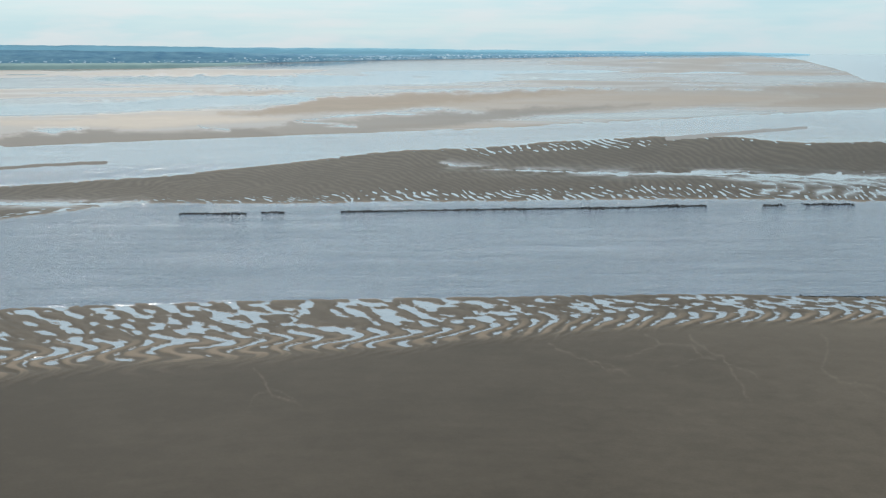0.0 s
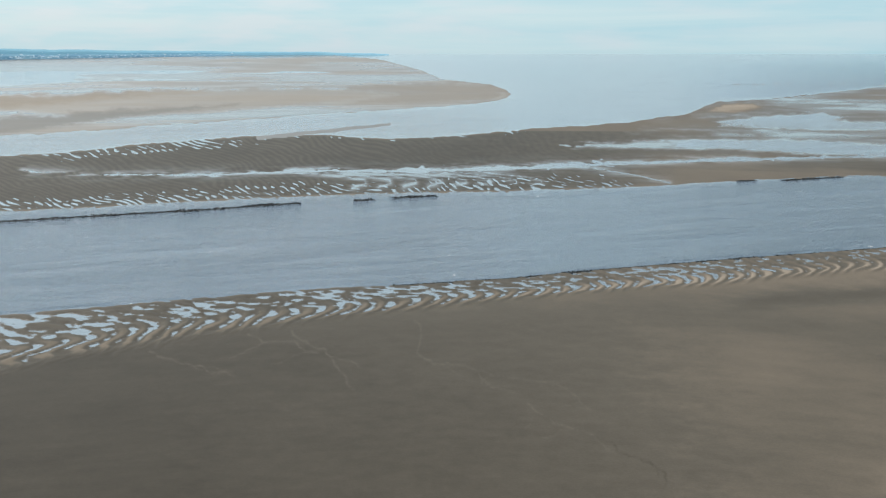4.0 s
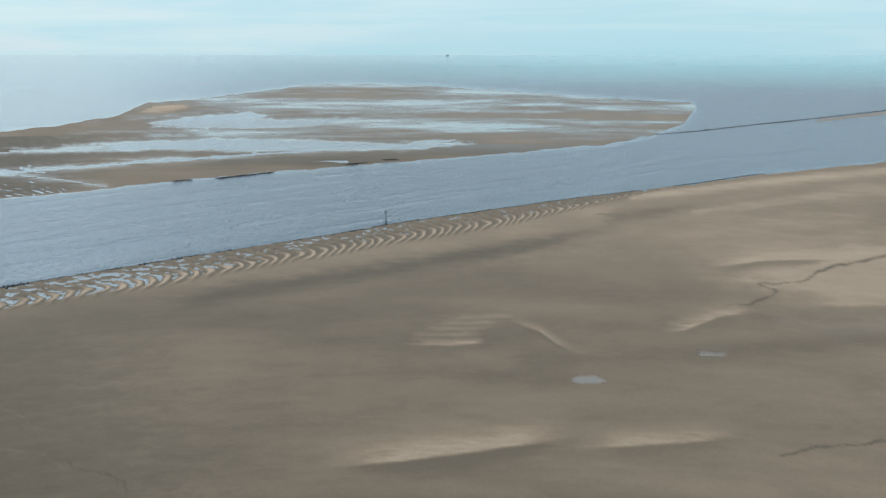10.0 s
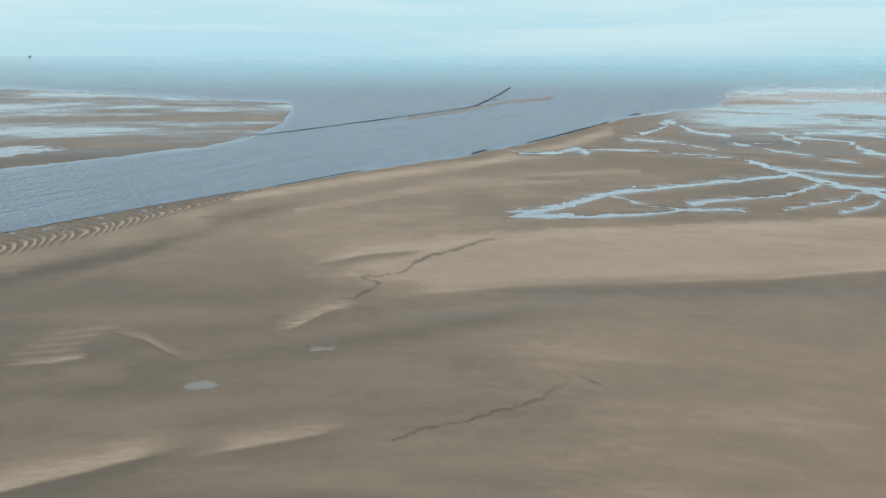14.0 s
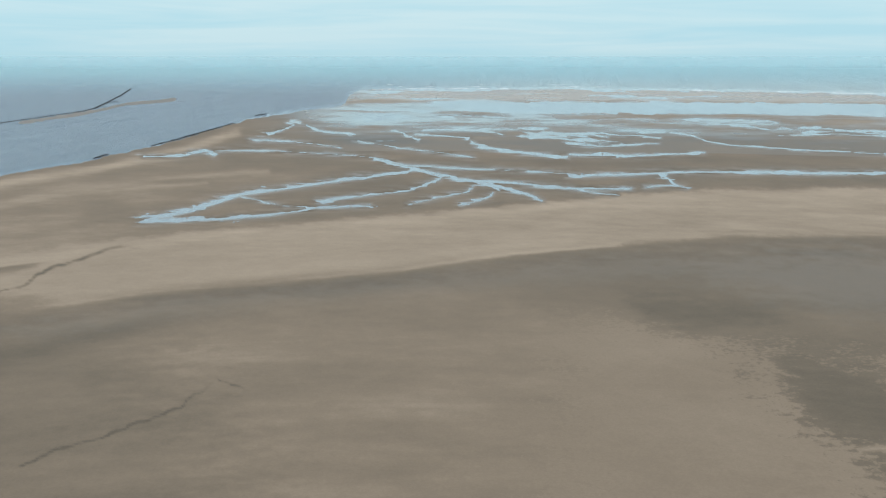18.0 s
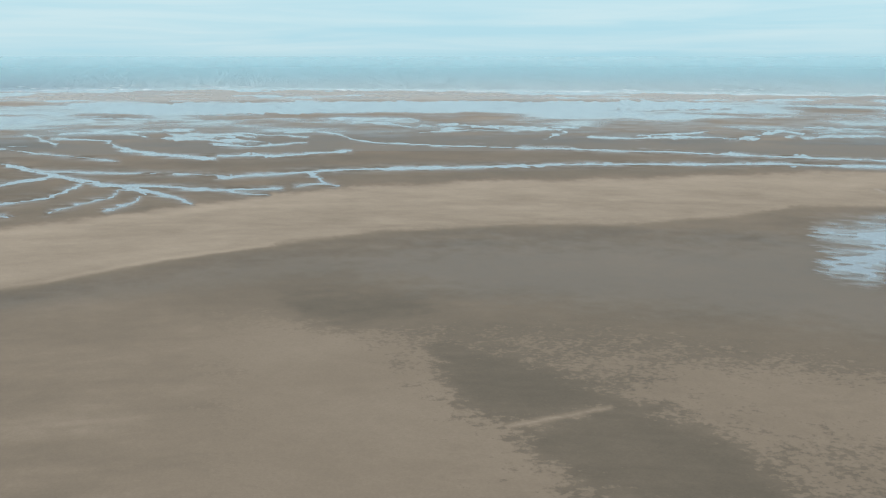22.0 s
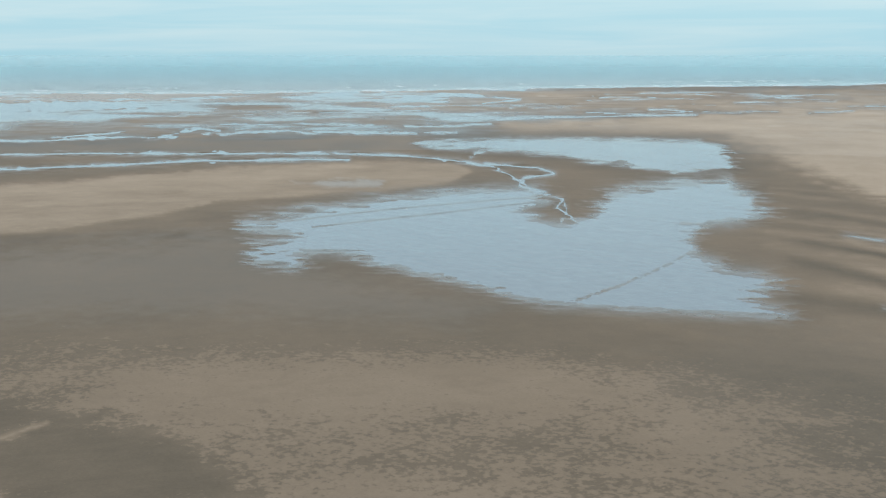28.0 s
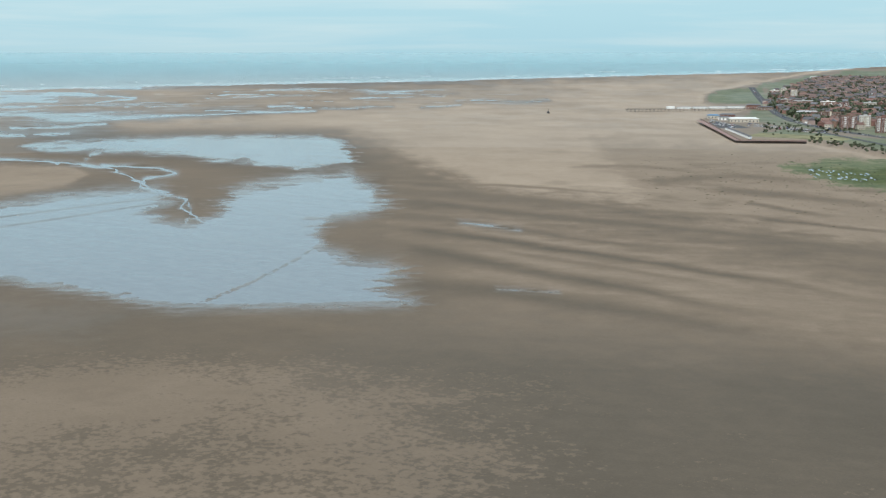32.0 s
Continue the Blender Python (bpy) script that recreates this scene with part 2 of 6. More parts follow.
COLS = np.concatenate([np.arange(-26.0, -22.0, 0.25), np.arange(-22.0, 60.0, 0.05), np.arange(60.0, 173.0, 0.09), np.arange(173.0, 334.0, 2.0)])
ROWS = np.concatenate([np.geomspace(0.012, 0.3, 14), np.arange(0.345, 15.3, 0.045), np.arange(15.3, 21.0, 0.08), np.arange(21.0, 24.0, 0.2),
                       np.geomspace(24.2, 89.0, 22), [89.9999]])
GB, GD = np.meshgrid(COLS, ROWS)
NEAR_BANK = bank([(-40, 11.0), (-21.4, 11.8), (-15.2, 11.95), (-10.9, 12.04), (-5.3, 12.1), (-0.7, 12.08), (3.3, 12.0),
                  (9.0, 11.77), (14.5, 11.52), (17.8, 11.42), (23.4, 11.07), (31.4, 10.17), (37.6, 9.42), (43.1, 8.68),
                  (44.7, 8.37), (48.7, 7.82), (54.4, 6.97), (57.2, 6.59), (60.0, 6.17), (62.8, 5.67), (65.6, 5.32),
                  (68.4, 4.92), (71.2, 4.33), (73.6, 3.76), (75.5, 3.16), (76.9, 2.88), (78.4, 2.67), (80.3, 2.48),
                  (80.8, 2.30), (81.0, 1.85), (81.6, 1.62), (91.8, 1.60), (98, 1.65), (106, 1.73), (112, 1.75), (120, 1.85),
                  (128, 1.76), (139, 1.58), (150, 1.38), (158, 1.16), (164, 0.98), (166.3, 0.92), (169, 0.78), (175, 0.55),
                  (190, 0.3), (300, 0.3), (334, 11.6)])
FAR_EDGE = bank([(-40, 8.3), (-21.2, 7.56), (-15.0, 7.05), (-8, 7.25), (3.3, 7.19), (12.9, 6.92), (18.0, 6.8), (23.5, 6.69),
                 (29.1, 6.45), (34.7, 5.99), (38.9, 5.67), (43.0, 5.41), (45.7, 5.19), (51.2, 4.75), (55.4, 4.36),
                 (57.8, 3.89), (59.4, 3.2), (59.9, 2.5), (60.2, 0.0)])
BAR_TOP = bank([(-40, 6.4), (-21.1, 6.07), (-18.6, 6.01), (-16.0, 5.9), (-13.4, 5.81), (-9.8, 5.47), (-6.5, 5.19),
                (-3.8, 4.85), (-1.8, 4.69), (1.8, 4.58), (6.0, 4.22), (11.5, 3.92), (14.1, 3.92), (17.2, 4.15),
                (21.0, 3.96), (23.8, 3.72), (26.5, 3.51), (29.2, 3.29), (31.0, 3.02), (32.0, 2.82), (32.7, 2.5),
                (33.4, 2.24), (34.7, 2.15), (36.5, 2.03), (39, 1.7), (41, 1.45), (44, 1.40), (47.1, 1.53), (51.2, 1.79), (56.7, 2.15), (59.6, 2.28),
                (60.2, 2.6)])
FAR_BANK = bank([(-40, 4.6), (-21, 4.2), (-15.9, 4.08), (-10.6, 3.95), (-5.1, 3.84), (-1, 3.72), (3.2, 3.57), (8.8, 3.21),
                 (14.1, 2.91), (18.7, 2.64), (21.0, 2.49), (22.6, 2.35), (23.2, 2.1), (23.4, 1.9)])
FLAT_EDGE = bank([(0, 14.0), (0.25, 17.0), (0.8, 19.0), (1.2, 20.0), (1.5, 22.3), (1.7, 23.0), (1.95, 23.3), (2.2, 23.2), (2.5, 21.0), (4.2, 60)])

# polar metres of each grid point, and the noise that frays the edges
GR = H / np.tan(np.radians(GD))
GX, GY = GR * np.sin(np.radians(GB)), GR * np.cos(np.radians(GB))
fray = rough2(GB * 1.1, GD * 5.0, 3, 5, 0.6)
fine = rough2(GB * 4.0, GD * 16.0, 9, 3, 0.6)
crisp = rough2(GB * 6.0, GD * 17.0, 15, 3, 0.65)
wob = fray * 0.09 + fine * 0.05 + crisp * 0.03
comb = rough2(GB * 0.7, GD * 9.0, 19, 4, 0.65)
comb2 = rough2(GB * 0.9, GD * 7.0, 29, 4, 0.7)


def tract(b0, b1, d0, d1):
    i0, i1 = np.searchsorted(ROWS, (d0, d1))
    j0, j1 = np.searchsorted(COLS, (b0, b1))
    return slice(max(i0 - 1, 0), i1 + 1), slice(max(j0 - 1, 0), j1 + 1)


def around(pts, pad):
    b, d = [p[0] for p in pts], [p[1] for p in pts]
    return tract(min(b) - pad, max(b) + pad, min(d) - pad, max(d) + pad)


# height above the water of the sand, by its margin (degrees) from the banks
bar_margin = np.minimum(GD - BAR_TOP(GB), FAR_EDGE(GB) - GD)
flat_margin = np.minimum(FAR_BANK(GB) - GD, (FLAT_EDGE(GD) - GB) * 0.3)
near_margin = GD - NEAR_BANK(GB)
open_margin = np.maximum(np.maximum(bar_margin, flat_margin), near_margin) + wob * np.clip(GD * 0.35, 0.25, 1.0)
Z = np.tanh(open_margin / 0.35) * 0.55
WET = np.full(GB.shape, 0.78)
MOT, GRN, FILM = np.zeros(GB.shape), np.zeros(GB.shape), np.zeros(GB.shape)


def pool(pts, w0, w1=None, depth=0.25, frayed=1.0):
    """A runnel or creek that carries water: half-widths in degrees at its two ends."""
    w1 = w0 if w1 is None else w1
    s = around(pts, 0.9)
    wm_ = max(w0, w1)
    b, d = GB[s] + (comb[s] * (0.15 + 6 * wm_) + wob[s] * 0.6) * frayed, GD[s] + wob[s] * 0.5 * frayed
    dist, along = near_line(b, d, pts)
    w = (w0 + (w1 - w0) * along) * (0.9 + frayed * (0.5 * fray[s] + 0.4 * fine[s] + 0.25 * crisp[s]))
    Z[s] = np.minimum(Z[s], np.clip((dist - w * 0.72) * 2.2 + w * (0.35 * fine[s] + 0.4 * crisp[s]), -depth, 9))
    if wm_ > 0.045 and frayed > 0.5:  # feathers of water beside the stream
        Z[s] = np.minimum(Z[s], np.clip(0.20 + (dist - 1.7 * w) * 1.8 - 0.55 * np.maximum(comb2[s] + 0.02, 0), -depth, 9))
    k = np.exp(-(np.maximum(dist - w, 0) / 0.08) ** 2)
    WET[s] = WET[s] * (1 - k) + np.maximum(WET[s], 0.9) * k
    FILM[s] = np.maximum(FILM[s], np.exp(-np.maximum(dist - w, 0) / 0.10) * np.clip(0.55 + 1.5 * comb[s], 0, 1.0))


def pond(pts, soft=0.25, depth=0.25, frayed=1.0, slope=1.2):
    """Standing water with a feathered rim and a film of wet sand round it."""
    s = around(pts, 1.6)
    dist = -inside(GB[s] + (wob[s] * 1.5 + comb[s] * 1.6) * frayed, GD[s] + wob[s] * 0.9 * frayed, pts)
    shoals = np.maximum(comb2[s] - 0.42, 0) * 0.3 * frayed * smooth(-0.5, 0.0, dist)
    Z[s] = np.minimum(Z[s], np.clip(dist * slope + 0.02 * crisp[s] + 0.07 * comb2[s] * frayed, -depth, 9))
    Z[s] = np.where(dist < 0, np.maximum(Z[s], -0.07 + shoals + 0.02 * fine[s]), Z[s])
    k = np.exp(-(np.maximum(dist, 0) / 0.45) ** 2)
    WET[s] = WET[s] * (1 - k) + np.maximum(WET[s], 0.95) * k
    FILM[s] = np.maximum(FILM[s], np.exp(-(np.maximum(dist, 0) / soft) ** 2) * np.clip(0.8 + 0.5 * comb[s], 0.2, 1))


def lay(pts, value, soft=0.3, field=None, share=1.0):
    """Set the damp (or another field) within an outline, with a soft rim."""
    f = WET if field is None else field
    s = around(pts, soft * 2)
    k = smooth(-soft, soft, inside(GB[s] + wob[s] * 3, GD[s] + wob[s], pts) + fray[s] * soft * 0.8) * share
    f[s] = f[s] * (1 - k) + value * k


def streak(pts, value, w, share=1.0):
    s = around(pts, w * 3)
    dist, _ = near_line(GB[s] + wob[s] * 1.2, GD[s] + fray[s] * 0.05, pts)
    k = np.exp(-(dist / w) ** 2) * share * np.clip(0.9 + 0.5 * comb[s], 0.3, 1)
    WET[s] = WET[s] * (1 - k) + value * k


def ridge(pts, value, w, lee, share=1.0):
    """A sand wave: dry crest that fades away uphill and falls off on its darker lee side."""
    s = around(pts, w * 3)
    sd = GD[s] + fray[s] * 0.05 + comb[s] * 0.02 - np.interp(GB[s], [q[0] for q in pts], [q[1] for q in pts])
    u = np.clip((GB[s] + 0.8 * fray[s] - pts[0][0]) / (pts[-1][0] - pts[0][0]), 0, 1)
    taper = smooth(0, 0.35, u) * smooth(1, 0.72, u) * share
    fall = max(0.12, 0.16 * w)
    k = np.where(sd < 0, np.exp(-(sd / w) ** 2), 1 - smooth(0, fall, sd)) * taper * np.clip(0.85 + 0.45 * comb[s], 0.3, 1.1)
    WET[s] = WET[s] * (1 - k) + value * k
    k2 = smooth(0, fall, sd) * np.exp(-(np.maximum(sd - fall, 0) / (w * 0.6)) ** 2) * taper * 0.8
    WET[s] = WET[s] * (1 - k2) + np.maximum(lee, WET[s]) * k2


def drain(pts, value, w, share=1.0):
    """A long damp hollow that thins out to its far end, with a combed edge."""
    s = around(pts, w * 4 + 0.3)
    dist, along = near_line(GB[s] + comb[s] * 0.9, GD[s] + fray[s] * 0.04 + comb[s] * 0.04 + crisp[s] * 0.02, pts)
    k = np.exp(-(dist / (w * (1.1 - 0.5 * along))) ** 2) * share * smooth(1.0, 0.6, along) * smooth(0.0, 0.12, along) * np.clip(1.0 + 0.45 * fray[s], 0.5, 1)
    WET[s] = np.maximum(WET[s], WET[s] * (1 - k) + value * k)

def rivulet(pts, value, w, seed, share=0.6, forks=2):
    """A thin crooked trickle with a few side threads."""
    rng = random.Random(seed)
    for _ in range(3):
        out = [pts[0]]
        for (ax, ay), (bx, by) in zip(pts, pts[1:]):
            k = 0.2 * math.hypot(bx - ax, by - ay)
            out += [((ax + bx) / 2 + rng.uniform(-k, k), (ay + by) / 2 + rng.uniform(-k, k) * 0.5), (bx, by)]
        pts = out
    s = around(pts, w * 4)
    dist, along = near_line(GB[s] + wob[s] * 0.3, GD[s] + wob[s] * 0.15, pts)
    k = np.exp(-(dist / (w * (0.8 + 0.5 * fray[s]))) ** 2) * share * smooth(1.0, 0.8, along) * np.clip(0.7 + 0.8 * fine[s] + 0.5 * fray[s], 0.15, 1)
    WET[s] = WET[s] * (1 - k) + value * k
    for _ in range(forks):
        i = rng.randrange(1, len(pts) - 1)
        (ax, ay), d = pts[i], rng.choice((-1, 1))
        rivulet([(ax, ay), (ax + d * rng.uniform(0.4, 0.9), ay + rng.uniform(0.1, 0.4)), (ax + d * rng.uniform(0.9, 2.0), ay + rng.uniform(0.4, 0.9))], value, w * 0.7, seed * 7 + i, share * 0.7, 0)


# damp and dry ground
WET += rough2(GB * 0.35, GD * 1.3, 21, 4) * 0.10
# far flats beyond the second channel: wet sheets with pale dry bars
s = tract(-26, 24, 0.0, 4.4)
bars = rough2(GB[s] * 0.085, GD[s] * 3.4, 41, 5, 0.55)
sheets = bars + 0.35 * rough2(GB[s] * 0.25, GD[s] * 11.0, 43, 4, 0.55)
end = smooth(9, 20, GB[s])
on = smooth(-0.2, 0.1, flat_margin[s])
WET[s] = WET[s] * (1 - on) + np.clip(0.74 - bars * 0.6 - 0.05 * end, 0.42, 0.98) * on
FILM[s] = on * np.clip(0.75 - 0.9 * np.maximum(sheets, 0) - 0.5 * np.exp(-((GD[s] - 3.0 + 0.03 * GB[s]) / 0.3) ** 2) * smooth(2, -6, GB[s]), 0.5, 1)
mud = smooth(0.5, 0.15, flat_margin[s]) * smooth(6, -8, GB[s]) * (GD[s] > 2.5)
WET[s] = WET[s] * (1 - mud) + 0.85 * mud
FILM[s] *= 1 - 0.75 * mud
thin = rough2(GB[s] * 0.10, GD[s] * 9.0, 45, 4, 0.55)
flat = np.clip(0.20 - 0.10 * smooth(1.5, 0.5, GD[s]) + sheets * 0.30 + thin * 0.34 + 0.18 * smooth(0.8, 0.2, flat_margin[s]), -0.2, 0.4)
flat = flat * smooth(-0.02, 0.5 * end + 0.05, flat_margin[s])
Z[s] = np.where(flat_margin[s] > 0.0, np.minimum(Z[s], flat + 0.004), Z[s])
# sheets of standing water, tan swells, mud and creeks on the far flats
for pts in ([(-16.89, 1.23), (-15.54, 1.11), (-10.53, 1.02), (-5.09, 1.04), (-0.11, 1.10), (4.60, 1.20), (-0.11, 1.45), (-6.48, 1.58), (-11.88, 1.42), (-15.55, 1.35)],
            [(-20.87, 2.39), (-16.49, 2.24), (-11.90, 1.99), (-6.35, 2.02), (-6.18, 2.13), (-7.31, 2.29), (-10.58, 2.51), (-14.57, 2.71), (-17.79, 2.76), (-20.90, 2.83)],
            [(-19.71, 3.52), (-18.41, 3.73), (-17.06, 3.44), (-18.46, 3.48)]):
    lay(pts, -0.06, 0.07, Z)
    lay(pts, 1.0, 0.15, FILM)
for pts, v, f, k in (([(-10.86, 2.89), (-9.23, 2.71), (-7.32, 2.43), (-6.07, 2.10), (-3.72, 2.05), (-0.11, 1.92), (4.61, 1.78), (8.72, 1.82), (4.61, 2.09), (-0.11, 2.50), (-3.73, 2.77), (-7.33, 2.89), (-9.24, 2.96)], 0.42, 0.10, 0.9),
                     ([(-12.03, 1.80), (-9.88, 1.76), (-7.30, 1.80), (-8.67, 1.97), (-10.56, 1.94)], 0.50, 0.2, 0.8),
                     ([(-20.91, 3.06), (-15.88, 2.91), (-9.92, 3.01), (-7.88, 3.13), (-11.95, 3.37), (-14.61, 3.57), (-17.19, 3.37), (-20.92, 3.22)], 0.22, 0.45, 0.9),
                     ([(-0.97, 2.46), (5.25, 1.92), (8.47, 1.64), (13.97, 1.68), (18.00, 1.93), (13.98, 2.34), (8.48, 2.80), (2.91, 2.97)], 0.40, 0.3, 0.7),
                     ([(15.32, 1.73), (17.19, 1.45), (19.29, 1.38), (22.39, 1.47), (23.22, 1.80), (22.43, 2.20), (19.33, 2.35), (15.34, 2.44), (18.00, 1.98)], 0.55, 0.3, 0.8),
                     ([(-20.96, 3.73), (-19.71, 3.55), (-18.41, 3.77), (-17.06, 3.50), (-13.30, 3.81), (-9.26, 3.67), (-7.90, 3.96), (-13.31, 4.09), (-20.99, 4.25)], 0.98, 0.12, 0.95),
                     ([(-8.71, 3.65), (-7.19, 3.22), (-3.74, 3.08), (-0.11, 2.89), (4.62, 2.60), (10.09, 2.41), (4.62, 2.99), (-0.11, 3.55), (-4.44, 3.82), (-7.90, 3.93)], 0.92, 0.2, 0.9)):
    lay(pts, v, 0.14, None, k)
    lay(pts, f, 0.14, FILM, k)
    lay(pts, 0.12, 0.10, Z, k)
for pts, w in (([(-7.26, 3.22), (-5.81, 3.09), (-3.73, 2.95), (-0.11, 2.67)], 0.035), ([(-7.26, 3.22), (-5.82, 3.40), (-4.30, 3.54)], 0.025), ([(-11.89, 3.45), (-11.55, 3.55), (-10.48, 3.63)], 0.025)):
    pool(pts, w, w * 0.6, frayed=0.25)
# outer spit
s = tract(28, 61, 1.0, 5.5)
bars = rough2(GB[s] * 0.14, GD[s] * 4.0, 47, 5, 0.55)
k = smooth(29, 38, GB[s] + fray[s] * 4) * (bar_margin[s] > 0)
bars = bars + 0.35 * rough2(GB[s] * 0.5, GD[s] * 9.0, 48, 4, 0.7)
WET[s] = WET[s] * (1 - k) + np.clip(0.96 - bars * 0.45, 0.5, 1.15) * k
FILM[s] = np.clip(0.50 - 0.9 * bars, 0.22, 0.9) * smooth(5.2, 3.4, GD[s]) * k
Z[s] = np.where(bar_margin[s] > 0.1, np.minimum(Z[s], 2 * (1 - smooth(29, 36, GB[s])) + np.clip(0.44 + bars * 0.5 + 0.45 * rough2(GB[s] * 0.35, GD[s] * 18.0, 49, 3, 0.6), -0.2, 0.6)), Z[s])
WET -= 0.17 * smooth(30, 40, GB) * smooth(82, 66, GB) * smooth(13.5, 11, GD) * smooth(0, 0.6, near_margin)
# western flats: runnels and sheets of water
s = tract(74, 175, 0.8, 4.6)
west = smooth(75, 82, GB[s])
strip = rough2(GB[s] * 0.22, GD[s] * 4.2, 53, 5, 0.58) + 0.35 * rough2(GB[s] * 0.5, GD[s] * 9.0, 59, 4, 0.7)
lowland = smooth(4.5, 2.6, GD[s]) * smooth(150, 128, GB[s])
k = 0.8 * smooth(4.6, 4.0, GD[s]) * west
WET[s] = WET[s] * (1 - k) + (0.84 - strip * 0.55) * k
pale = smooth(2.35, 2.05, GD[s] + 0.1 * fray[s]) * smooth(80, 84, GB[s]) * smooth(136, 116, GB[s])
WET[s] = WET[s] * (1 - pale) + 0.42 * pale
Z[s] = np.minimum(Z[s], 3 * (1 - west) + np.clip(0.60 - 0.47 * lowland + strip * 0.75 + lowland * 0.4 * rough2(GB[s] * 0.7, GD[s] * 17.0, 57, 4, 0.62), -0.2, 0.6))
sheet = np.exp(-((GD[s] - 2.48 + (GB[s] - 95) * 0.006) / 0.42) ** 2) * smooth(81, 90, GB[s]) * smooth(130, 108, GB[s])
Z[s] = np.minimum(Z[s], 0.5 - 0.72 * sheet + fray[s] * 0.16 + fine[s] * 0.14)
FILM[s] = np.maximum(FILM[s], np.clip(smooth(4.6, 2.8, GD[s]) * smooth(152, 125, GB[s]) * (0.85 - 0.9 * strip), 0.25, 1) * west)

FILM[s] = np.maximum(FILM[s], 0.85 * pale)
FILM[s] = np.maximum(FILM[s], 0.95 * smooth(0.22, 0.5, rough2(GB[s] * 0.42, GD[s] * 17.0, 58, 3, 0.5)) * lowland * west)

# dry ridge that runs across the western sands
DRY = [(62.9, 9.6), (68.3, 8.8), (76.6, 8.36), (85.1, 7.73), (93.3, 6.9), (99.0, 6.4), (105.0, 6.15), (111.3, 6.02), (119.5, 5.5),
       (128.3, 5.12), (131.9, 5.32), (132.6, 5.74), (131.6, 6.29), (128.3, 6.69), (120, 7.1), (116.9, 7.7), (111.4, 8.25),
       (105.7, 8.38), (100, 8.65), (94.5, 9.29), (89, 9.85), (83.5, 10.7), (76.6, 11.2), (71, 11.45), (65.4, 11.92), (62.7, 12.4), (59.5, 13.2), (61, 11.5)]
lay(DRY, 0.45, 0.14)
for pts, v, w in (([(63, 10.2), (68, 9.2), (76, 8.6), (85, 8.0), (93, 7.2), (99, 6.7)], 0.34, 0.25),
                  ([(99, 6.75), (108, 6.5), (118, 6.0), (127, 5.5)], 0.36, 0.35),
                  ([(61, 12.8), (66, 11.5), (76, 10.7), (84, 10.0), (92, 9.0)], 0.36, 0.3),
                  ([(62.9, 12.2), (65.4, 11.8), (71, 11.35), (76.6, 11.1), (83.5, 10.55), (89, 9.75), (94.5, 9.2)], 0.22, 0.09),
                  ([(57, 6.9), (63, 6.05), (69, 5.3), (73, 4.5), (75.5, 3.7)], 0.32, 0.22),
                  ([(60, 7.6), (66, 6.5), (72, 5.85), (77, 5.6)], 0.48, 0.14),
                  ([(58, 9.0), (64, 7.9), (68, 7.4)], 0.55, 0.3), ([(62, 7.4), (67, 6.5), (74, 6.1)], 0.5, 0.1), ([(60.5, 10.9), (63, 10.35), (66, 9.9)], 0.4, 0.25)):
    streak(pts, v, w)
# the drier plain and its darker margin
# tone of the near sand by bearing; higher values are darker
NEAR_TONE = bank([(-30, 1.5), (4, 1.42), (14, 1.28), (24, 1.12), (34, 0.94), (44, 0.90), (54, 0.86), (64, 0.82), (70, 0.78), (75, 0.66), (94, 0.66), (101, 0.74), (112, 0.85), (150, 0.88), (165, 0.98), (176, 0.98), (240, 1.0), (334, 1.5)])
k = smooth(0.0, 2.5, GD - np.maximum(np.interp(GB, [-30, 4, 24, 58, 70, 84, 100, 120, 150, 176], [11.9, 12.0, 11.0, 8, 12, 11, 11.5, 13, 13, 14]), 0) + fray * 0.8)
k = np.clip(k, 0, 1)
WET[:] = WET * (1 - k) + (NEAR_TONE(GB + fray * 5 + wob * 8 - 0.5 * (GD - 16)) + 0.05 * rough2(GB * 0.3, GD * 1.0, 23, 4)) * k
streak([(63, 12.6), (72, 11.75), (83, 11.1), (92, 10.2), (100, 9.3), (112, 9.0), (120, 9.0)], 0.92, 0.55)
lay([(86, 11.3), (96, 9.6), (105, 9.0), (122, 8.2), (136, 12.5), (150, 13.5), (150, 15), (120, 14.2), (104, 12.2), (94, 12.0)], 0.86, 0.8)
s = tract(84, 176, 11.0, 25)
edge_d = np.interp(GB[s], [84, 94, 104, 112, 122, 135, 150, 160, 176], [12.2, 12.2, 12.6, 12.8, 13.6, 13.9, 14.6, 15.2, 16.5])
edge_b = np.interp(GD[s], [11, 12, 14.4, 17, 20, 24], [96, 97, 99, 103, 107, 111])
crust = (0.66 + 0.22 * rough2(GB[s] * 0.16, GD[s] * 0.55, 77, 4, 0.5)) * smooth(-1.6, 2.6, GD[s] - edge_d + fray[s] * 0.9)
crust = crust + 0.28 * np.exp(-((GD[s] - 16.2) / 1.5) ** 2) * smooth(108, 122, GB[s]) * smooth(146, 136, GB[s])
crust *= 1 - 0.55 * smooth(146, 160, GB[s] + 4 * fray[s])
solid = smooth(3.0, -4.0, GB[s] - edge_b + fray[s] * 3) * smooth(-1.4, 2.4, GD[s] - edge_d + fray[s] * 0.8)
MOT[s] = (crust * (1 - solid) + 1.0 * solid) * smooth(84, 99, GB[s])
damp = smooth(-0.5, 1.2, GD[s] - edge_d) * smooth(93, 104, GB[s])
WET[s] = WET[s] * (1 - damp) + (0.90 + 0.05 * fray[s] + 0.10 * smooth(140, 156, GB[s])) * damp
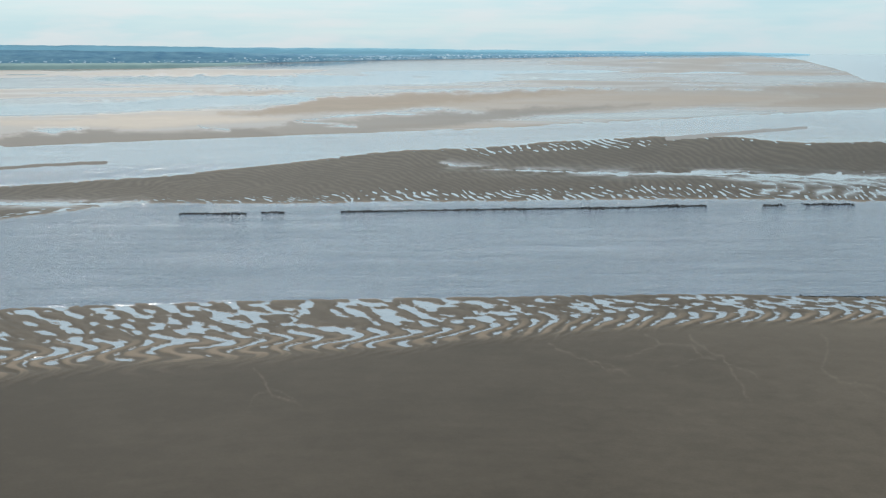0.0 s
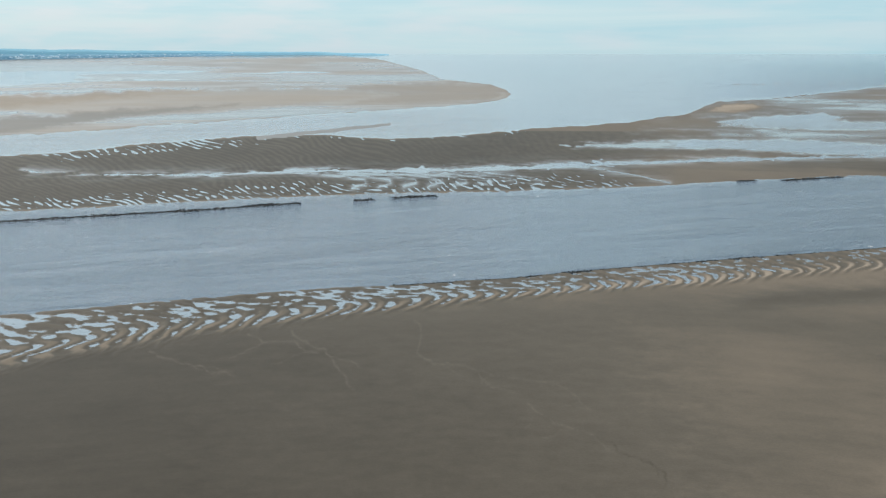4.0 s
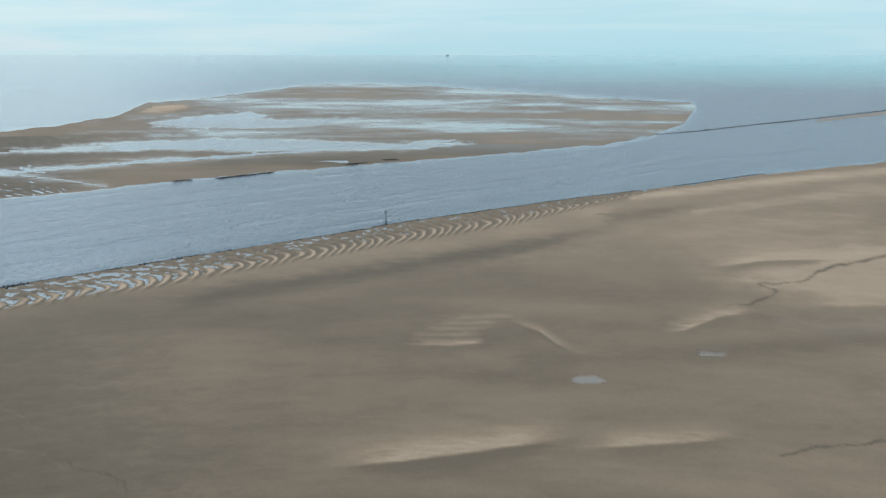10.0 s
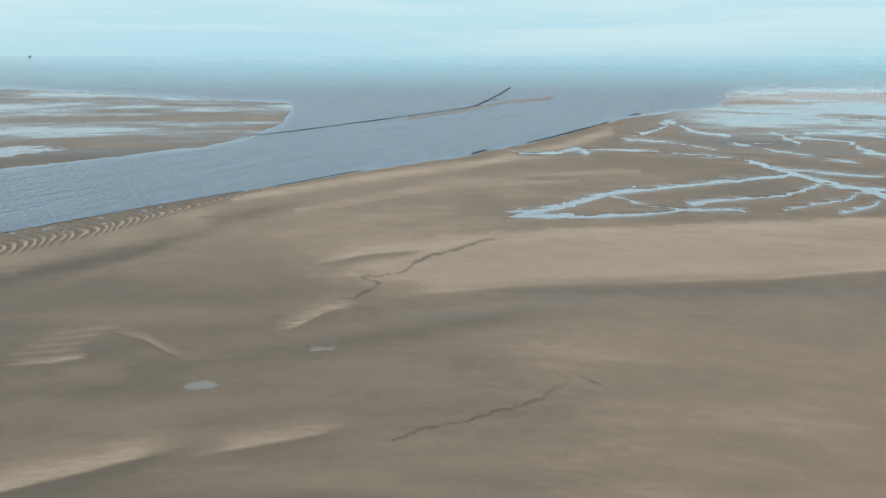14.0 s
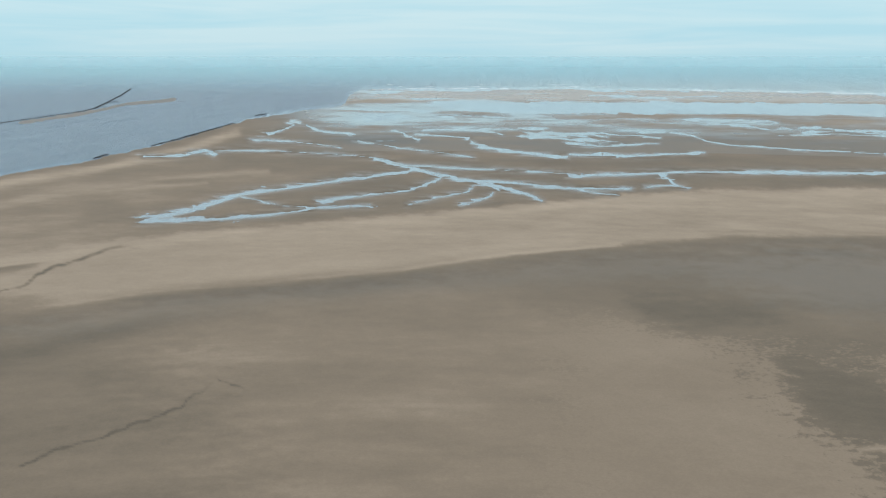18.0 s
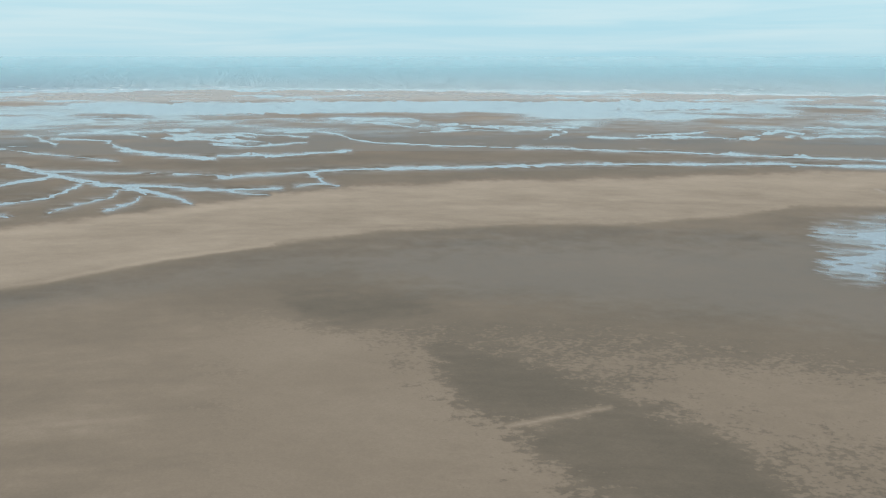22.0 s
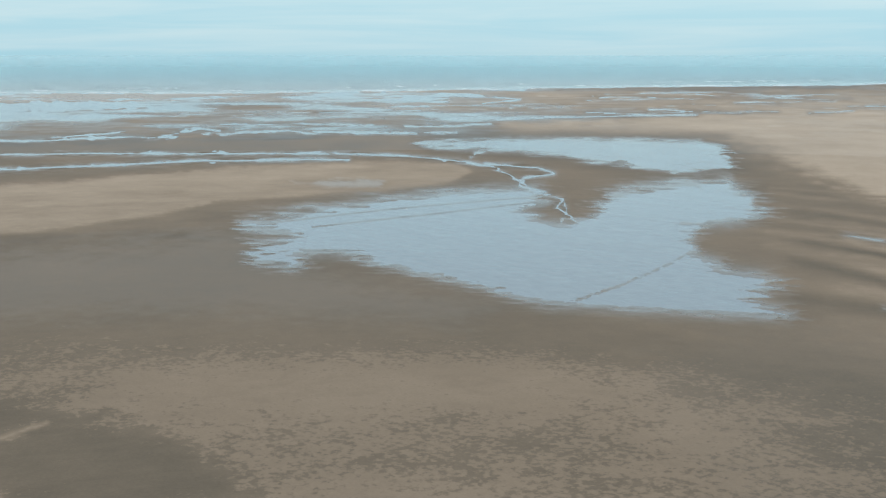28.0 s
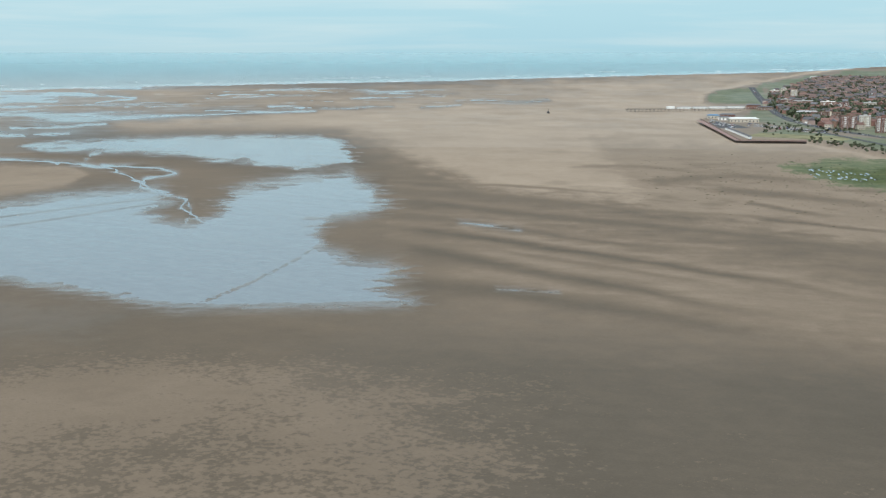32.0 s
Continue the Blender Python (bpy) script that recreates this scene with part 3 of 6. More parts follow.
# eastern shore: dry upper beach with long damp runnels
lay([(146.5, 2.0), (158, 1.25), (166, 1.0), (176, 0.9), (176, 7.0), (172, 8.6), (165, 8.0), (158, 7.2), (152, 6.6), (149, 5.5), (146.0, 4.2), (135, 4.0), (134, 3.4)], 0.24, 0.7)
for pts in ([(102.5, 14.5), (104.9, 14.6), (107.5, 15.2), (109.5, 16.1), (111.5, 16.75), (109.2, 17.6), (106.6, 18.1), (104.9, 17.7), (104, 16.7)],
            [(107.2, 18.9), (111.5, 17.3), (114.1, 17.5), (117.3, 18.8), (119.8, 20.5), (120.1, 21.2), (114.5, 21.6), (110.1, 20.5)],
            [(94.9, 11.8), (100, 11.65), (102.3, 12.5), (98.8, 13.15), (95.8, 12.9)]):
    lay(pts, 0.97, 0.6)
    lay(pts, 0.06, 1.2, MOT)
lay([(96, 10.2), (104, 9.2), (114, 9.0), (121, 8.4), (123, 9.8), (127, 11.2), (134, 12.4), (132, 13.3), (120, 12.6), (104, 11.8)], 0.20, 1.0, FILM)
lay([(64, 12.6), (72, 11.85), (83, 11.2), (92, 10.2), (97, 9.7), (97, 10.6), (86, 11.6), (75, 12.3), (66, 13.2)], 0.14, 0.6, FILM)
streak([(106.3, 18.27), (108.6, 17.83), (111.5, 17.21)], 0.5, 0.12)
lay([(123.6, 6.2), (126, 6.1), (128.3, 6.2), (128, 6.5), (125.5, 6.47)], 0.7, 0.15, FILM)
lay([(150, 8), (160, 9), (172, 11), (176, 14), (160, 12.5), (151, 11)], 0.60, 1.0)
lay([(147, 12.5), (158, 13.2), (170, 14.2), (176, 16), (176, 24), (150, 24), (140, 16)], 0.07, 1.5, FILM)
streak([(152, 4.1), (156, 3.9), (158, 4.0)], 0.15, 0.2)
lay([(32.9, 2.72), (33.8, 2.36), (34.9, 2.30), (35.4, 2.56), (34.3, 2.80)], 0.25, 0.08)
lay([(32.9, 2.72), (33.8, 2.36), (34.9, 2.30), (35.4, 2.56), (34.3, 2.80)], 0.0, 0.08, FILM)

# wisps left by the ebb
wisp = rough2(GB * 0.45, GD * 5.5, 83, 5, 0.6)
WET += wisp * 0.15 * smooth(11, 8, GD) * smooth(55, 70, GB) + (wisp * 0.08 + 0.12 * rough2(GB * 0.45, GD * 8.0, 85, 5, 0.66)) * smooth(148, 156, GB) * smooth(15, 9, GD) + wisp * 0.05 * smooth(9, 14, GD)
wide = rough2(GB * 0.10 + GD * 0.10, GD * 1.1 - GB * 0.03, 87, 4, 0.5)
WET += wide * 0.14 * smooth(9, 12, GD) * smooth(22, 38, GB) * smooth(98, 84, GB)
# pools, runnels and creeks
pond([(121.7, 8.28), (124.1, 7.82), (128.3, 7.16), (132.5, 6.85), (135.6, 6.65), (136.0, 7.04), (134.5, 7.41), (135.9, 8.25),
      (136.7, 8.49), (137.6, 8.43), (138.4, 7.95), (139.5, 6.96), (141.2, 6.52), (145.0, 6.09), (145.3, 6.44), (146.1, 6.83),
      (146.5, 7.42), (145.6, 7.72), (143.1, 8.06), (143.6, 8.32), (142.9, 8.84), (143.7, 9.29), (143.2, 9.66), (144.9, 10.16),
      (144.6, 10.5), (147.0, 10.62), (147.5, 10.87), (146.3, 11.15), (146.8, 11.45), (146.3, 11.89), (147.9, 12.22),
      (143.8, 12.26), (139.6, 12.17), (136.8, 12.08), (134.5, 11.7), (132.5, 11.12), (130.8, 10.77), (128.2, 10.18),
      (126.5, 9.59), (124.6, 9.41), (123.5, 9.52), (124.3, 9.95), (123.7, 10.27), (122.2, 9.95), (121.8, 9.33), (123.8, 8.97), (123.5, 8.55)], 0.5, slope=0.8)
pond([(130.5, 4.32), (133.2, 4.17), (137.1, 4.13), (143.7, 4.18), (144.5, 4.32), (145.1, 4.7), (144.6, 5.0), (145.0, 5.2), (143.1, 5.6),
      (141.3, 5.4), (138.8, 5.04), (137.4, 4.78), (135.2, 4.60), (132.1, 4.50)], 0.22)
pond([(26.9, 4.47), (29.9, 4.26), (33.2, 4.15), (38.3, 4.05), (42, 4.2), (45.7, 4.42), (49.0, 4.30), (45.7, 4.60), (38.3, 4.60), (33.2, 4.48), (29.5, 4.46)], 0.10, slope=2.5)
pond([(33.2, 3.35), (34.3, 3.13), (36.0, 2.90), (38.3, 2.72), (38.9, 2.95), (38.0, 3.12), (40.2, 3.14), (43.4, 3.10), (42, 3.30), (40.4, 3.46), (38.3, 3.50), (35.5, 3.42)], 0.10, slope=2.5)
RUNNELS = [
    ([(70.8, 7.78), (73.1, 7.42), (75.7, 6.66), (78.4, 6.33), (81.1, 5.98), (83.8, 5.61), (84.4, 5.54)], 0.15, 0.07),
    ([(70.8, 7.84), (74.4, 7.84), (77.3, 7.66), (79.4, 7.37), (82.1, 7.33)], 0.14, 0.05),
    ([(75.7, 6.79), (77.5, 7.26), (79.1, 7.36)], 0.04, 0.04),
    ([(79.4, 7.1), (81.6, 6.82), (83.8, 6.58), (84.9, 6.18), (85.5, 6.0), (84.4, 5.54)], 0.05, 0.10),
    ([(82.2, 5.04), (83.3, 5.33), (84.4, 5.54), (86.6, 6.06), (88.8, 6.5), (90.0, 6.78), (90.5, 7.07)], 0.10, 0.10),
    ([(86.6, 6.06), (89.4, 6.22), (91.8, 6.45), (95.0, 6.41)], 0.11, 0.06),
    ([(88.3, 6.36), (88.0, 6.91), (86.6, 7.26)], 0.10, 0.05),
    ([(83.8, 7.28), (85.5, 6.89), (86.9, 6.62), (87.2, 6.21)], 0.04, 0.08),
    ([(73.3, 4.56), (75.8, 4.51), (79.8, 4.73), (82.2, 4.96), (83.8, 5.34), (86.6, 5.48), (91.8, 5.7)], 0.03, 0.035),
    ([(70.9, 4.75), (72.7, 4.75), (74.0, 4.52), (74.5, 4.7)], 0.05, 0.08),
    ([(76.8, 3.75), (77.6, 3.58), (78.5, 3.05), (78.8, 3.38), (79.8, 3.67), (81.2, 3.79)], 0.12, 0.08),
    ([(76.2, 4.04), (77.4, 4.09), (79.3, 4.26), (80.6, 4.47)], 0.05, 0.03),
    ([(81.1, 4.07), (83.0, 4.42), (85.5, 4.72), (87.2, 4.96)], 0.035, 0.03),
    ([(83.3, 3.62), (84.4, 4.1)], 0.06, 0.04),
    ([(84.2, 3.77), (86.6, 3.98), (87.7, 4.46), (89.4, 4.69), (91.8, 4.89)], 0.05, 0.10),
    ([(86.4, 3.54), (88.0, 3.68), (88.6, 3.85)], 0.05, 0.04),
    ([(91.8, 5.81), (95.0, 5.69), (97.8, 5.53), (103.3, 5.45), (108.7, 5.27), (114.2, 5.18), (119.4, 5.06), (126.5, 5.08)], 0.07, 0.06),
    ([(96.4, 5.73), (97.0, 6.2), (97.6, 6.34)], 0.12, 0.08),
    ([(95.6, 6.3), (96.9, 6.18)], 0.05, 0.05),
    ([(95.0, 3.71), (96.4, 3.62), (97.8, 3.78), (98.4, 4.05), (99.5, 4.21), (103.3, 4.38), (107.3, 4.47), (112.8, 4.57)], 0.05, 0.055),
    ([(112.8, 4.57), (119.8, 4.73), (125.4, 4.76), (129.5, 4.93), (132.2, 5.21), (133.6, 5.45), (134.7, 6.02), (135.7, 6.6), (136.7, 6.95)], 0.06, 0.06),
    ([(91.8, 4.75), (95.0, 4.82), (98.4, 4.58)], 0.08, 0.04),
    ([(107.2, 3.45), (108.5, 3.56), (109.0, 3.68), (108.0, 3.97)], 0.05, 0.05),
    ([(91.8, 6.37), (93.1, 6.65), (94.2, 6.73)], 0.05, 0.04),
    ([(133.3, 5.32), (135.9, 5.5), (136.7, 5.77), (135.2, 6.0), (134.9, 6.36), (136.3, 6.69)], 0.05, 0.05),
    ([(136.7, 6.95), (137.1, 7.04), (136.8, 7.43), (137.4, 7.83), (137.8, 8.13)], 0.06, 0.06),
    ([(137.1, 7.04), (137.3, 7.54), (137.1, 8.08), (136.9, 8.39)], 0.05, 0.05),
    ([(126.9, 3.82), (129.4, 3.78), (131.9, 3.76)], 0.05, 0.05),
    ([(129.4, 3.47), (131.7, 3.45), (133.6, 3.34)], 0.05, 0.05),
    ([(133.9, 3.09), (139.4, 2.94), (143.5, 2.83)], 0.05, 0.03),
    ([(117.3, 3.93), (118.2, 3.68), (119.2, 3.51), (120.1, 3.58), (119.7, 3.81)], 0.06, 0.10),
    ([(112.5, 3.8), (114.0, 3.73), (115.7, 3.61)], 0.05, 0.08),
    ([(112.6, 2.37), (117.6, 2.31), (122.9, 2.33), (125.6, 2.41)], 0.05, 0.03),
    ([(133.0, 2.35), (135.0, 2.15), (133.6, 2.02)], 0.04, 0.04),
    ([(132.5, 4.99), (132.8, 4.79), (133.6, 4.64)], 0.03, 0.03),
]
for pts, w0, w1 in RUNNELS:
    thin = 1.0 if pts[0][0] > 130 else 0.8
    pool(pts, w0 * thin, w1 * thin, frayed=0.35 if pts[0][0] > 132 else 0.8)

walk_rng = random.Random(5)
for _ in range(16):  # small meandering runnels that drain the western flats
    b0, d0 = walk_rng.uniform(84, 126), walk_rng.uniform(2.75, 4.3)
    pts = [(b0, d0)]
    for _k in range(walk_rng.randint(4, 8)):
        b0, d0 = b0 + walk_rng.uniform(0.5, 1.5), d0 + walk_rng.uniform(-0.09, 0.12)
        pts.append((b0, d0))
    pool(pts, walk_rng.uniform(0.03, 0.06), 0.025)

for _ in range(18):  # thin runnels along the outer beach
    b0, d0 = walk_rng.uniform(124, 154), walk_rng.uniform(1.85, 2.9)
    pts = [(b0, d0)]
    for _k in range(walk_rng.randint(3, 6)):
        b0, d0 = b0 + walk_rng.uniform(0.4, 1.4), max(1.75, d0 + walk_rng.uniform(-0.10, 0.07))
        pts.append((b0, d0))
    pool(pts, walk_rng.uniform(0.02, 0.04), 0.015, frayed=0.6)
s = tract(122, 160, 1.5, 3.2)
k = smooth(1.55, 1.8, GD[s]) * smooth(3.1, 2.4, GD[s]) * smooth(122, 130, GB[s]) * smooth(160, 150, GB[s])
lines = rough2(GB[s] * 0.30, GD[s] * 13.0, 97, 4, 0.6)
WET[s] = WET[s] * (1 - 0.7 * k) + (0.42 - 0.55 * lines) * 0.7 * k
FILM[s] = np.maximum(FILM[s], k * smooth(0.1, 0.5, -lines) * 0.9)

# sand waves: the belt on the near bank, and the bar across the channel
BELT_END = bank([(-40, 15), (-21.7, 15.0), (-13.7, 15.0), (-9.6, 14.9), (-5.3, 14.87), (-1.9, 14.8), (1.9, 14.25), (6.2, 13.85),
                 (11.8, 13.29), (17.2, 12.77), (23.8, 12.1), (29, 11.55), (33.9, 11.05), (37.2, 10.5), (41.4, 9.95), (45.7, 9.2),
                 (50, 8.55), (54.1, 7.6), (58.2, 6.55), (90, 2)])
s = tract(-26, 59, 6.2, 15.8)
across = (GD[s] - NEAR_BANK(GB[s])) / np.maximum(BELT_END(GB[s]) - NEAR_BANK(GB[s]), 0.05)
arc = H / np.tan(np.radians(NEAR_BANK(COLS)))
run = np.concatenate([[0], np.cumsum(np.hypot(np.diff(np.radians(COLS)) * arc[1:], np.diff(arc)))])
along = np.interp(GB[s], COLS, run)
watery = smooth(36, 14, GB[s])
warp = rough2(along * 0.05, across * 2.2, 61, 3, 0.5)
up = np.clip(across, 0, 2)
bend = 0.56 + 0.16 * (1 - watery) + 0.06 * rough2(along * 0.03, across * 0.0, 63, 2)
hook = 38.0 * across - 72.0 * 0.07 * np.logaddexp(0, (across - bend) / 0.07)
hook = hook + 6.0 * np.sin((across - bend) * 2 * np.pi / 0.30) * smooth(0.35, 0.6, across) * smooth(8, -6, GB[s])
lam = 8.6 + 4.6 * smooth(6, -8, COLS)
crests = np.concatenate([[0], np.cumsum(np.diff(run) / lam[1:])])
phase = np.interp(GB[s], COLS, crests) - hook / np.interp(GB[s], COLS, lam) + warp * 0.6
wave = np.sin(phase * 2 * np.pi)
cells = rough2((along - 34.0 * across) / 3.9 + 0.9 * warp, across * 15.0 + 0.9 * warp, 67, 2, 0.42)
jag = rough2(phase * 4.2, across * 27.0, 68, 2, 0.5)
belt = smooth(-0.06, 0.04, across) * smooth(1.10, 0.92, across + 0.08 * warp + 0.07 * wave)
broad = rough2(along * 0.012, across * 0.8, 65, 3)
mixed = smooth(0.40, 0.68, up)
zz = 0.10 + 0.08 * up + (0.08 + 0.17 * mixed) * wave + (0.48 - 0.26 * mixed) * cells + 0.12 * jag + 0.07 * broad + 0.20 * smooth(0.10, 0.0, up) * smooth(-12, 2, GB[s])
zz = zz + 0.45 * np.maximum(up - 0.60, 0) + 0.5 * smooth(0.84, 1.0, up) + (0.14 + 0.20 * up) * smooth(30, 48, GB[s])
Z[s] = Z[s] * (1 - belt) + np.clip(zz, -0.25, 0.9) * belt
crest = smooth(-0.2, 0.9, wave + 0.4 * cells)
tan = crest * (0.20 + 0.80 * smooth(0.40, 0.8, up)) * (0.85 + 0.15 * (1 - watery))
WET[s] = WET[s] * (1 - belt) + np.clip(1.24 - 0.26 * (1 - watery) - 0.74 * tan + 0.12 * smooth(0.15, 0.0, zz), 0.3, 1.4) * belt
FILM[s] = np.maximum(FILM[s], 0.95 * np.exp(-(np.maximum(zz, 0) / 0.035) ** 2) * belt * smooth(0.0, 0.06, across))
# mid bar
s = tract(-26, 36, 3.8, 7.5)
mid = np.clip((GD[s] - BAR_TOP(GB[s])) / np.maximum(FAR_EDGE(GB[s]) - BAR_TOP(GB[s]), 0.1), 0, 1)
sway = rough2(GB[s] * 0.22, mid * 2.0, 71, 3, 0.45)
phase = (GB[s] - 6.0 * mid) / 0.46 + sway * 3.6 + 0.5 * rough2(GB[s] * 0.9, mid * 9.0, 74, 2)
wave = np.sin(phase * 2 * np.pi)
flecks = rough2((GB[s] - 5.0 * mid) * 3.4, mid * 30.0, 73, 2, 0.5)
broad = rough2(GB[s] * 0.12, mid * 2.5, 75, 3)
edge = smooth(0.0, 0.03, mid) * smooth(1.0, 0.97, mid)
low = 0.24 * smooth(0.5, 0.95, mid) + 0.24 * smooth(0.12, 0.0, mid) + 0.24 * np.exp(-((mid - 0.12) / 0.07) ** 2) * smooth(-2, 3, GB[s]) * smooth(15, 9, GB[s])
zz = 0.33 - low + (0.06 + 0.35 * low) * wave + (0.10 + 0.55 * low) * flecks + 0.06 * broad
on = edge * (bar_margin[s] > 0) * smooth(33, 27, GB[s])
Z[s] = Z[s] * (1 - on) + np.clip(zz, -0.25, 0.9) * on
WET[s] = WET[s] * (1 - on) + np.clip(1.33 - (0.12 - 0.08 * smooth(14, 22, GB[s])) * wave - 0.12 * flecks - 0.16 * broad - 0.20 * smooth(20, 30, GB[s]), 0.3, 1.4) * on
for pts, w0, w1 in (([(0.4, 5.41), (3.3, 5.69), (8.8, 5.79), (14.2, 5.66), (18.0, 5.72), (23.5, 5.56), (27.7, 5.34)], 0.02, 0.12),
                    ([(27.7, 5.34), (31.9, 5.13), (37.5, 4.83), (43.0, 4.56), (48.2, 4.17)], 0.08, 0.05),
                    ([(-26, 6.9), (-21.1, 6.88), (-18.1, 7.0), (-14.5, 7.12)], 0.05, 0.06)):
    pool(pts, w0, w1, frayed=1.2)
for a in range(8):  # curved feeders that drain into the channel
    b0 = 15.4 + 1.25 * a
    pool([(b0 - 3.4, 5.74 - 0.02 * a), (b0 - 1.6, 5.84), (b0 - 0.2, 5.98), (b0 + 0.75, 6.16), (b0 + 0.8, 6.32), (b0 + 0.2, 6.52 - 0.015 * a)], 0.022, 0.030, frayed=0.3)
pool([(26.0, 5.41), (27.7, 5.58), (29.6, 5.86), (31.2, 6.2)], 0.035, 0.03, frayed=0.25)
# thin bars in the water
for pts, w in (([(-26, 5.35), (-21.0, 5.24), (-19.5, 5.16), (-16.3, 5.09)], 0.07), ([(65.6, 3.06), (68.9, 2.56), (70.4, 2.24), (72.6, 2.03)], 0.07),
               ([(34, 1.44), (37, 1.40), (41, 1.42)], 0.012), ([(11, 4.02), (14.1, 3.74), (16.6, 3.5), (17.4, 3.43)], 0.07)):
    s = around(pts, 0.6)
    dist, _ = near_line(GB[s] + wob[s], GD[s] + wob[s] * 0.5, pts)
    Z[s] = np.maximum(Z[s], np.clip((w - dist) * 3.0, -0.5, 0.25))
    WET[s] = np.where(dist < w * 2, 0.85 if pts[0][0] > 0 else 1.1, WET[s])
    FILM[s] = np.where(dist < w * 2, 0.4 if pts[0][0] > 0 else 0.05, FILM[s])

# dry crests, faint drains and dark creeks on the near sand
for a in range(7):
    streak([(40 + 2 * a, 12.6 + 0.9 * a), (46 + 2.5 * a, 12.2 + 0.9 * a), (53 + 2 * a, 11.6 + 0.8 * a)], 0.72 if a % 2 else 0.95, 0.3, 0.3)
ridge([(40.5, 20.3), (42.5, 20.15), (45.4, 20.0), (48.6, 19.62), (51.6, 19.2), (55.0, 18.6)], 0.42, 1.1, 1.1)
ridge([(54.0, 19.3), (56.7, 19.1), (60.0, 18.72), (63, 18.2)], 0.48, 0.8, 1.0)
ridge([(45.6, 14.3), (48.0, 14.38), (50.0, 14.2)], 0.42, 0.3, 0.9)
for a in range(4):
    ridge([(47.2 - 0.5 * a, 13.05 + 0.27 * a), (49.2 - 0.3 * a, 13.02 + 0.29 * a), (51.6 - 0.5 * a, 12.9 + 0.3 * a)], 0.52, 0.14, 0.9, 0.8)
ridge([(50.6, 13.05), (51.6, 13.3), (52.6, 13.67), (53.4, 14.2), (54.2, 14.6), (55.4, 14.74), (57.0, 14.78)], 0.5, 0.25, 1.0)
ridge([(58.6, 13.5), (59.8, 13.3), (61.3, 12.6), (63, 12.3)], 0.4, 0.6, 0.9)
ridge([(60.4, 10.3), (61.6, 10.1), (63.5, 9.75), (66.6, 9.5)], 0.36, 0.5, 0.9)
drain([(33, 12.3), (37, 11.6), (42.9, 10.9), (47.1, 10.2), (51.5, 9.5), (55, 8.7), (58, 8.0)], 1.15, 0.42)
drain([(50, 15.1), (54, 14.9), (60, 14.5), (66, 13.6), (72, 12.6), (76, 12.2)], 0.98, 0.6)
drain([(55.5, 8.1), (57, 7.8), (59, 7.5), (61, 7.1)], 0.92, 0.3)
for i, pts in enumerate(([(-9.6, 15.4), (-9.0, 16.07), (-8.5, 16.78), (-7.1, 17.4)], [(12.4, 13.6), (14.0, 14.5), (14.9, 15.74), (15.6, 16.7)],
                         [(18.6, 13.2), (18.7, 14.79), (19.5, 15.38), (21.6, 15.62), (22.4, 16.34), (24.4, 17.24)], [(10.2, 13.7), (12.5, 14.1), (14.0, 14.9)],
                         [(24.4, 17.24), (26.7, 18.4), (28.0, 18.9), (29.0, 19.5)], [(21.6, 15.6), (24.0, 16.0), (26.5, 16.6), (28.4, 17.6)], [(5.4, 14.3), (7.5, 15.1), (9.5, 15.6)])):
    rivulet(pts, 0.80, 0.07, 300 + i, 0.55, 2)
for pts in ([(62.9, 11.9), (63.4, 11.68), (64.1, 11.26), (63.2, 10.94), (65.5, 10.56), (67.1, 9.8), (68.8, 9.31), (71.0, 9.22)],
            [(64.6, 19.0), (66.3, 18.4), (68.8, 18.0), (70.2, 17.5), (71.7, 17.1), (73.0, 16.35), (74.6, 15.6)], [(28.0, 18.84), (28.8, 19.02), (29.0, 19.43), (30.5, 19.78), (31.5, 20.36), (31.3, 21.55)]):
    rivulet(pts, 1.35, 0.07, int(pts[0][0] * 10), 0.75, 1)
# wheel tracks through the lagoon
for pts in ([(122.7, 8.15), (128.2, 7.58), (136.7, 6.84), (143.6, 6.15)], [(124.6, 8.4), (131.1, 7.75), (136.9, 7.03)],):
    s = around(pts, 0.3)
    dist, _ = near_line(GB[s], GD[s], pts)
    Z[s] = np.maximum(Z[s], np.where(dist < 0.15, 0.03 - dist * 0.75, -9))
pts = [(143.7, 9.28), (142.3, 10.15), (140.1, 11.19), (137.3, 12.2)]
s = around(pts, 0.3)
Z[s] = np.maximum(Z[s], np.where(np.abs(near_line(GB[s], GD[s], pts)[0] - 0.05) < 0.05, 0.004 + 0.03 * crisp[s], -9))

# a small rippled puddle and a bright streak on the near sand
lay([(54.1, 15.98), (54.6, 15.78), (55.4, 15.8), (55.9, 15.95), (55.3, 16.15), (54.5, 16.15)], 0.75, 0.06, FILM)
pool([(60.6, 14.37), (61.6, 14.32)], 0.02, frayed=0.3)
for pts in ([(150.6, 8.34), (152, 8.5), (153.6, 8.72)], [(152.5, 11.66), (155.6, 11.77)]):
    pool(pts, 0.008, 0.014, frayed=0.5)
# extra sheen on the far beach, stands in for bluish distance haze
s = tract(138, 176, 0.9, 6.0)
FILM[s] = np.maximum(FILM[s], 0.42 * smooth(138, 148, GB[s]) * smooth(6.0, 3.0, GD[s]) * np.clip(0.8 - 0.8 * comb[s], 0.3, 1))
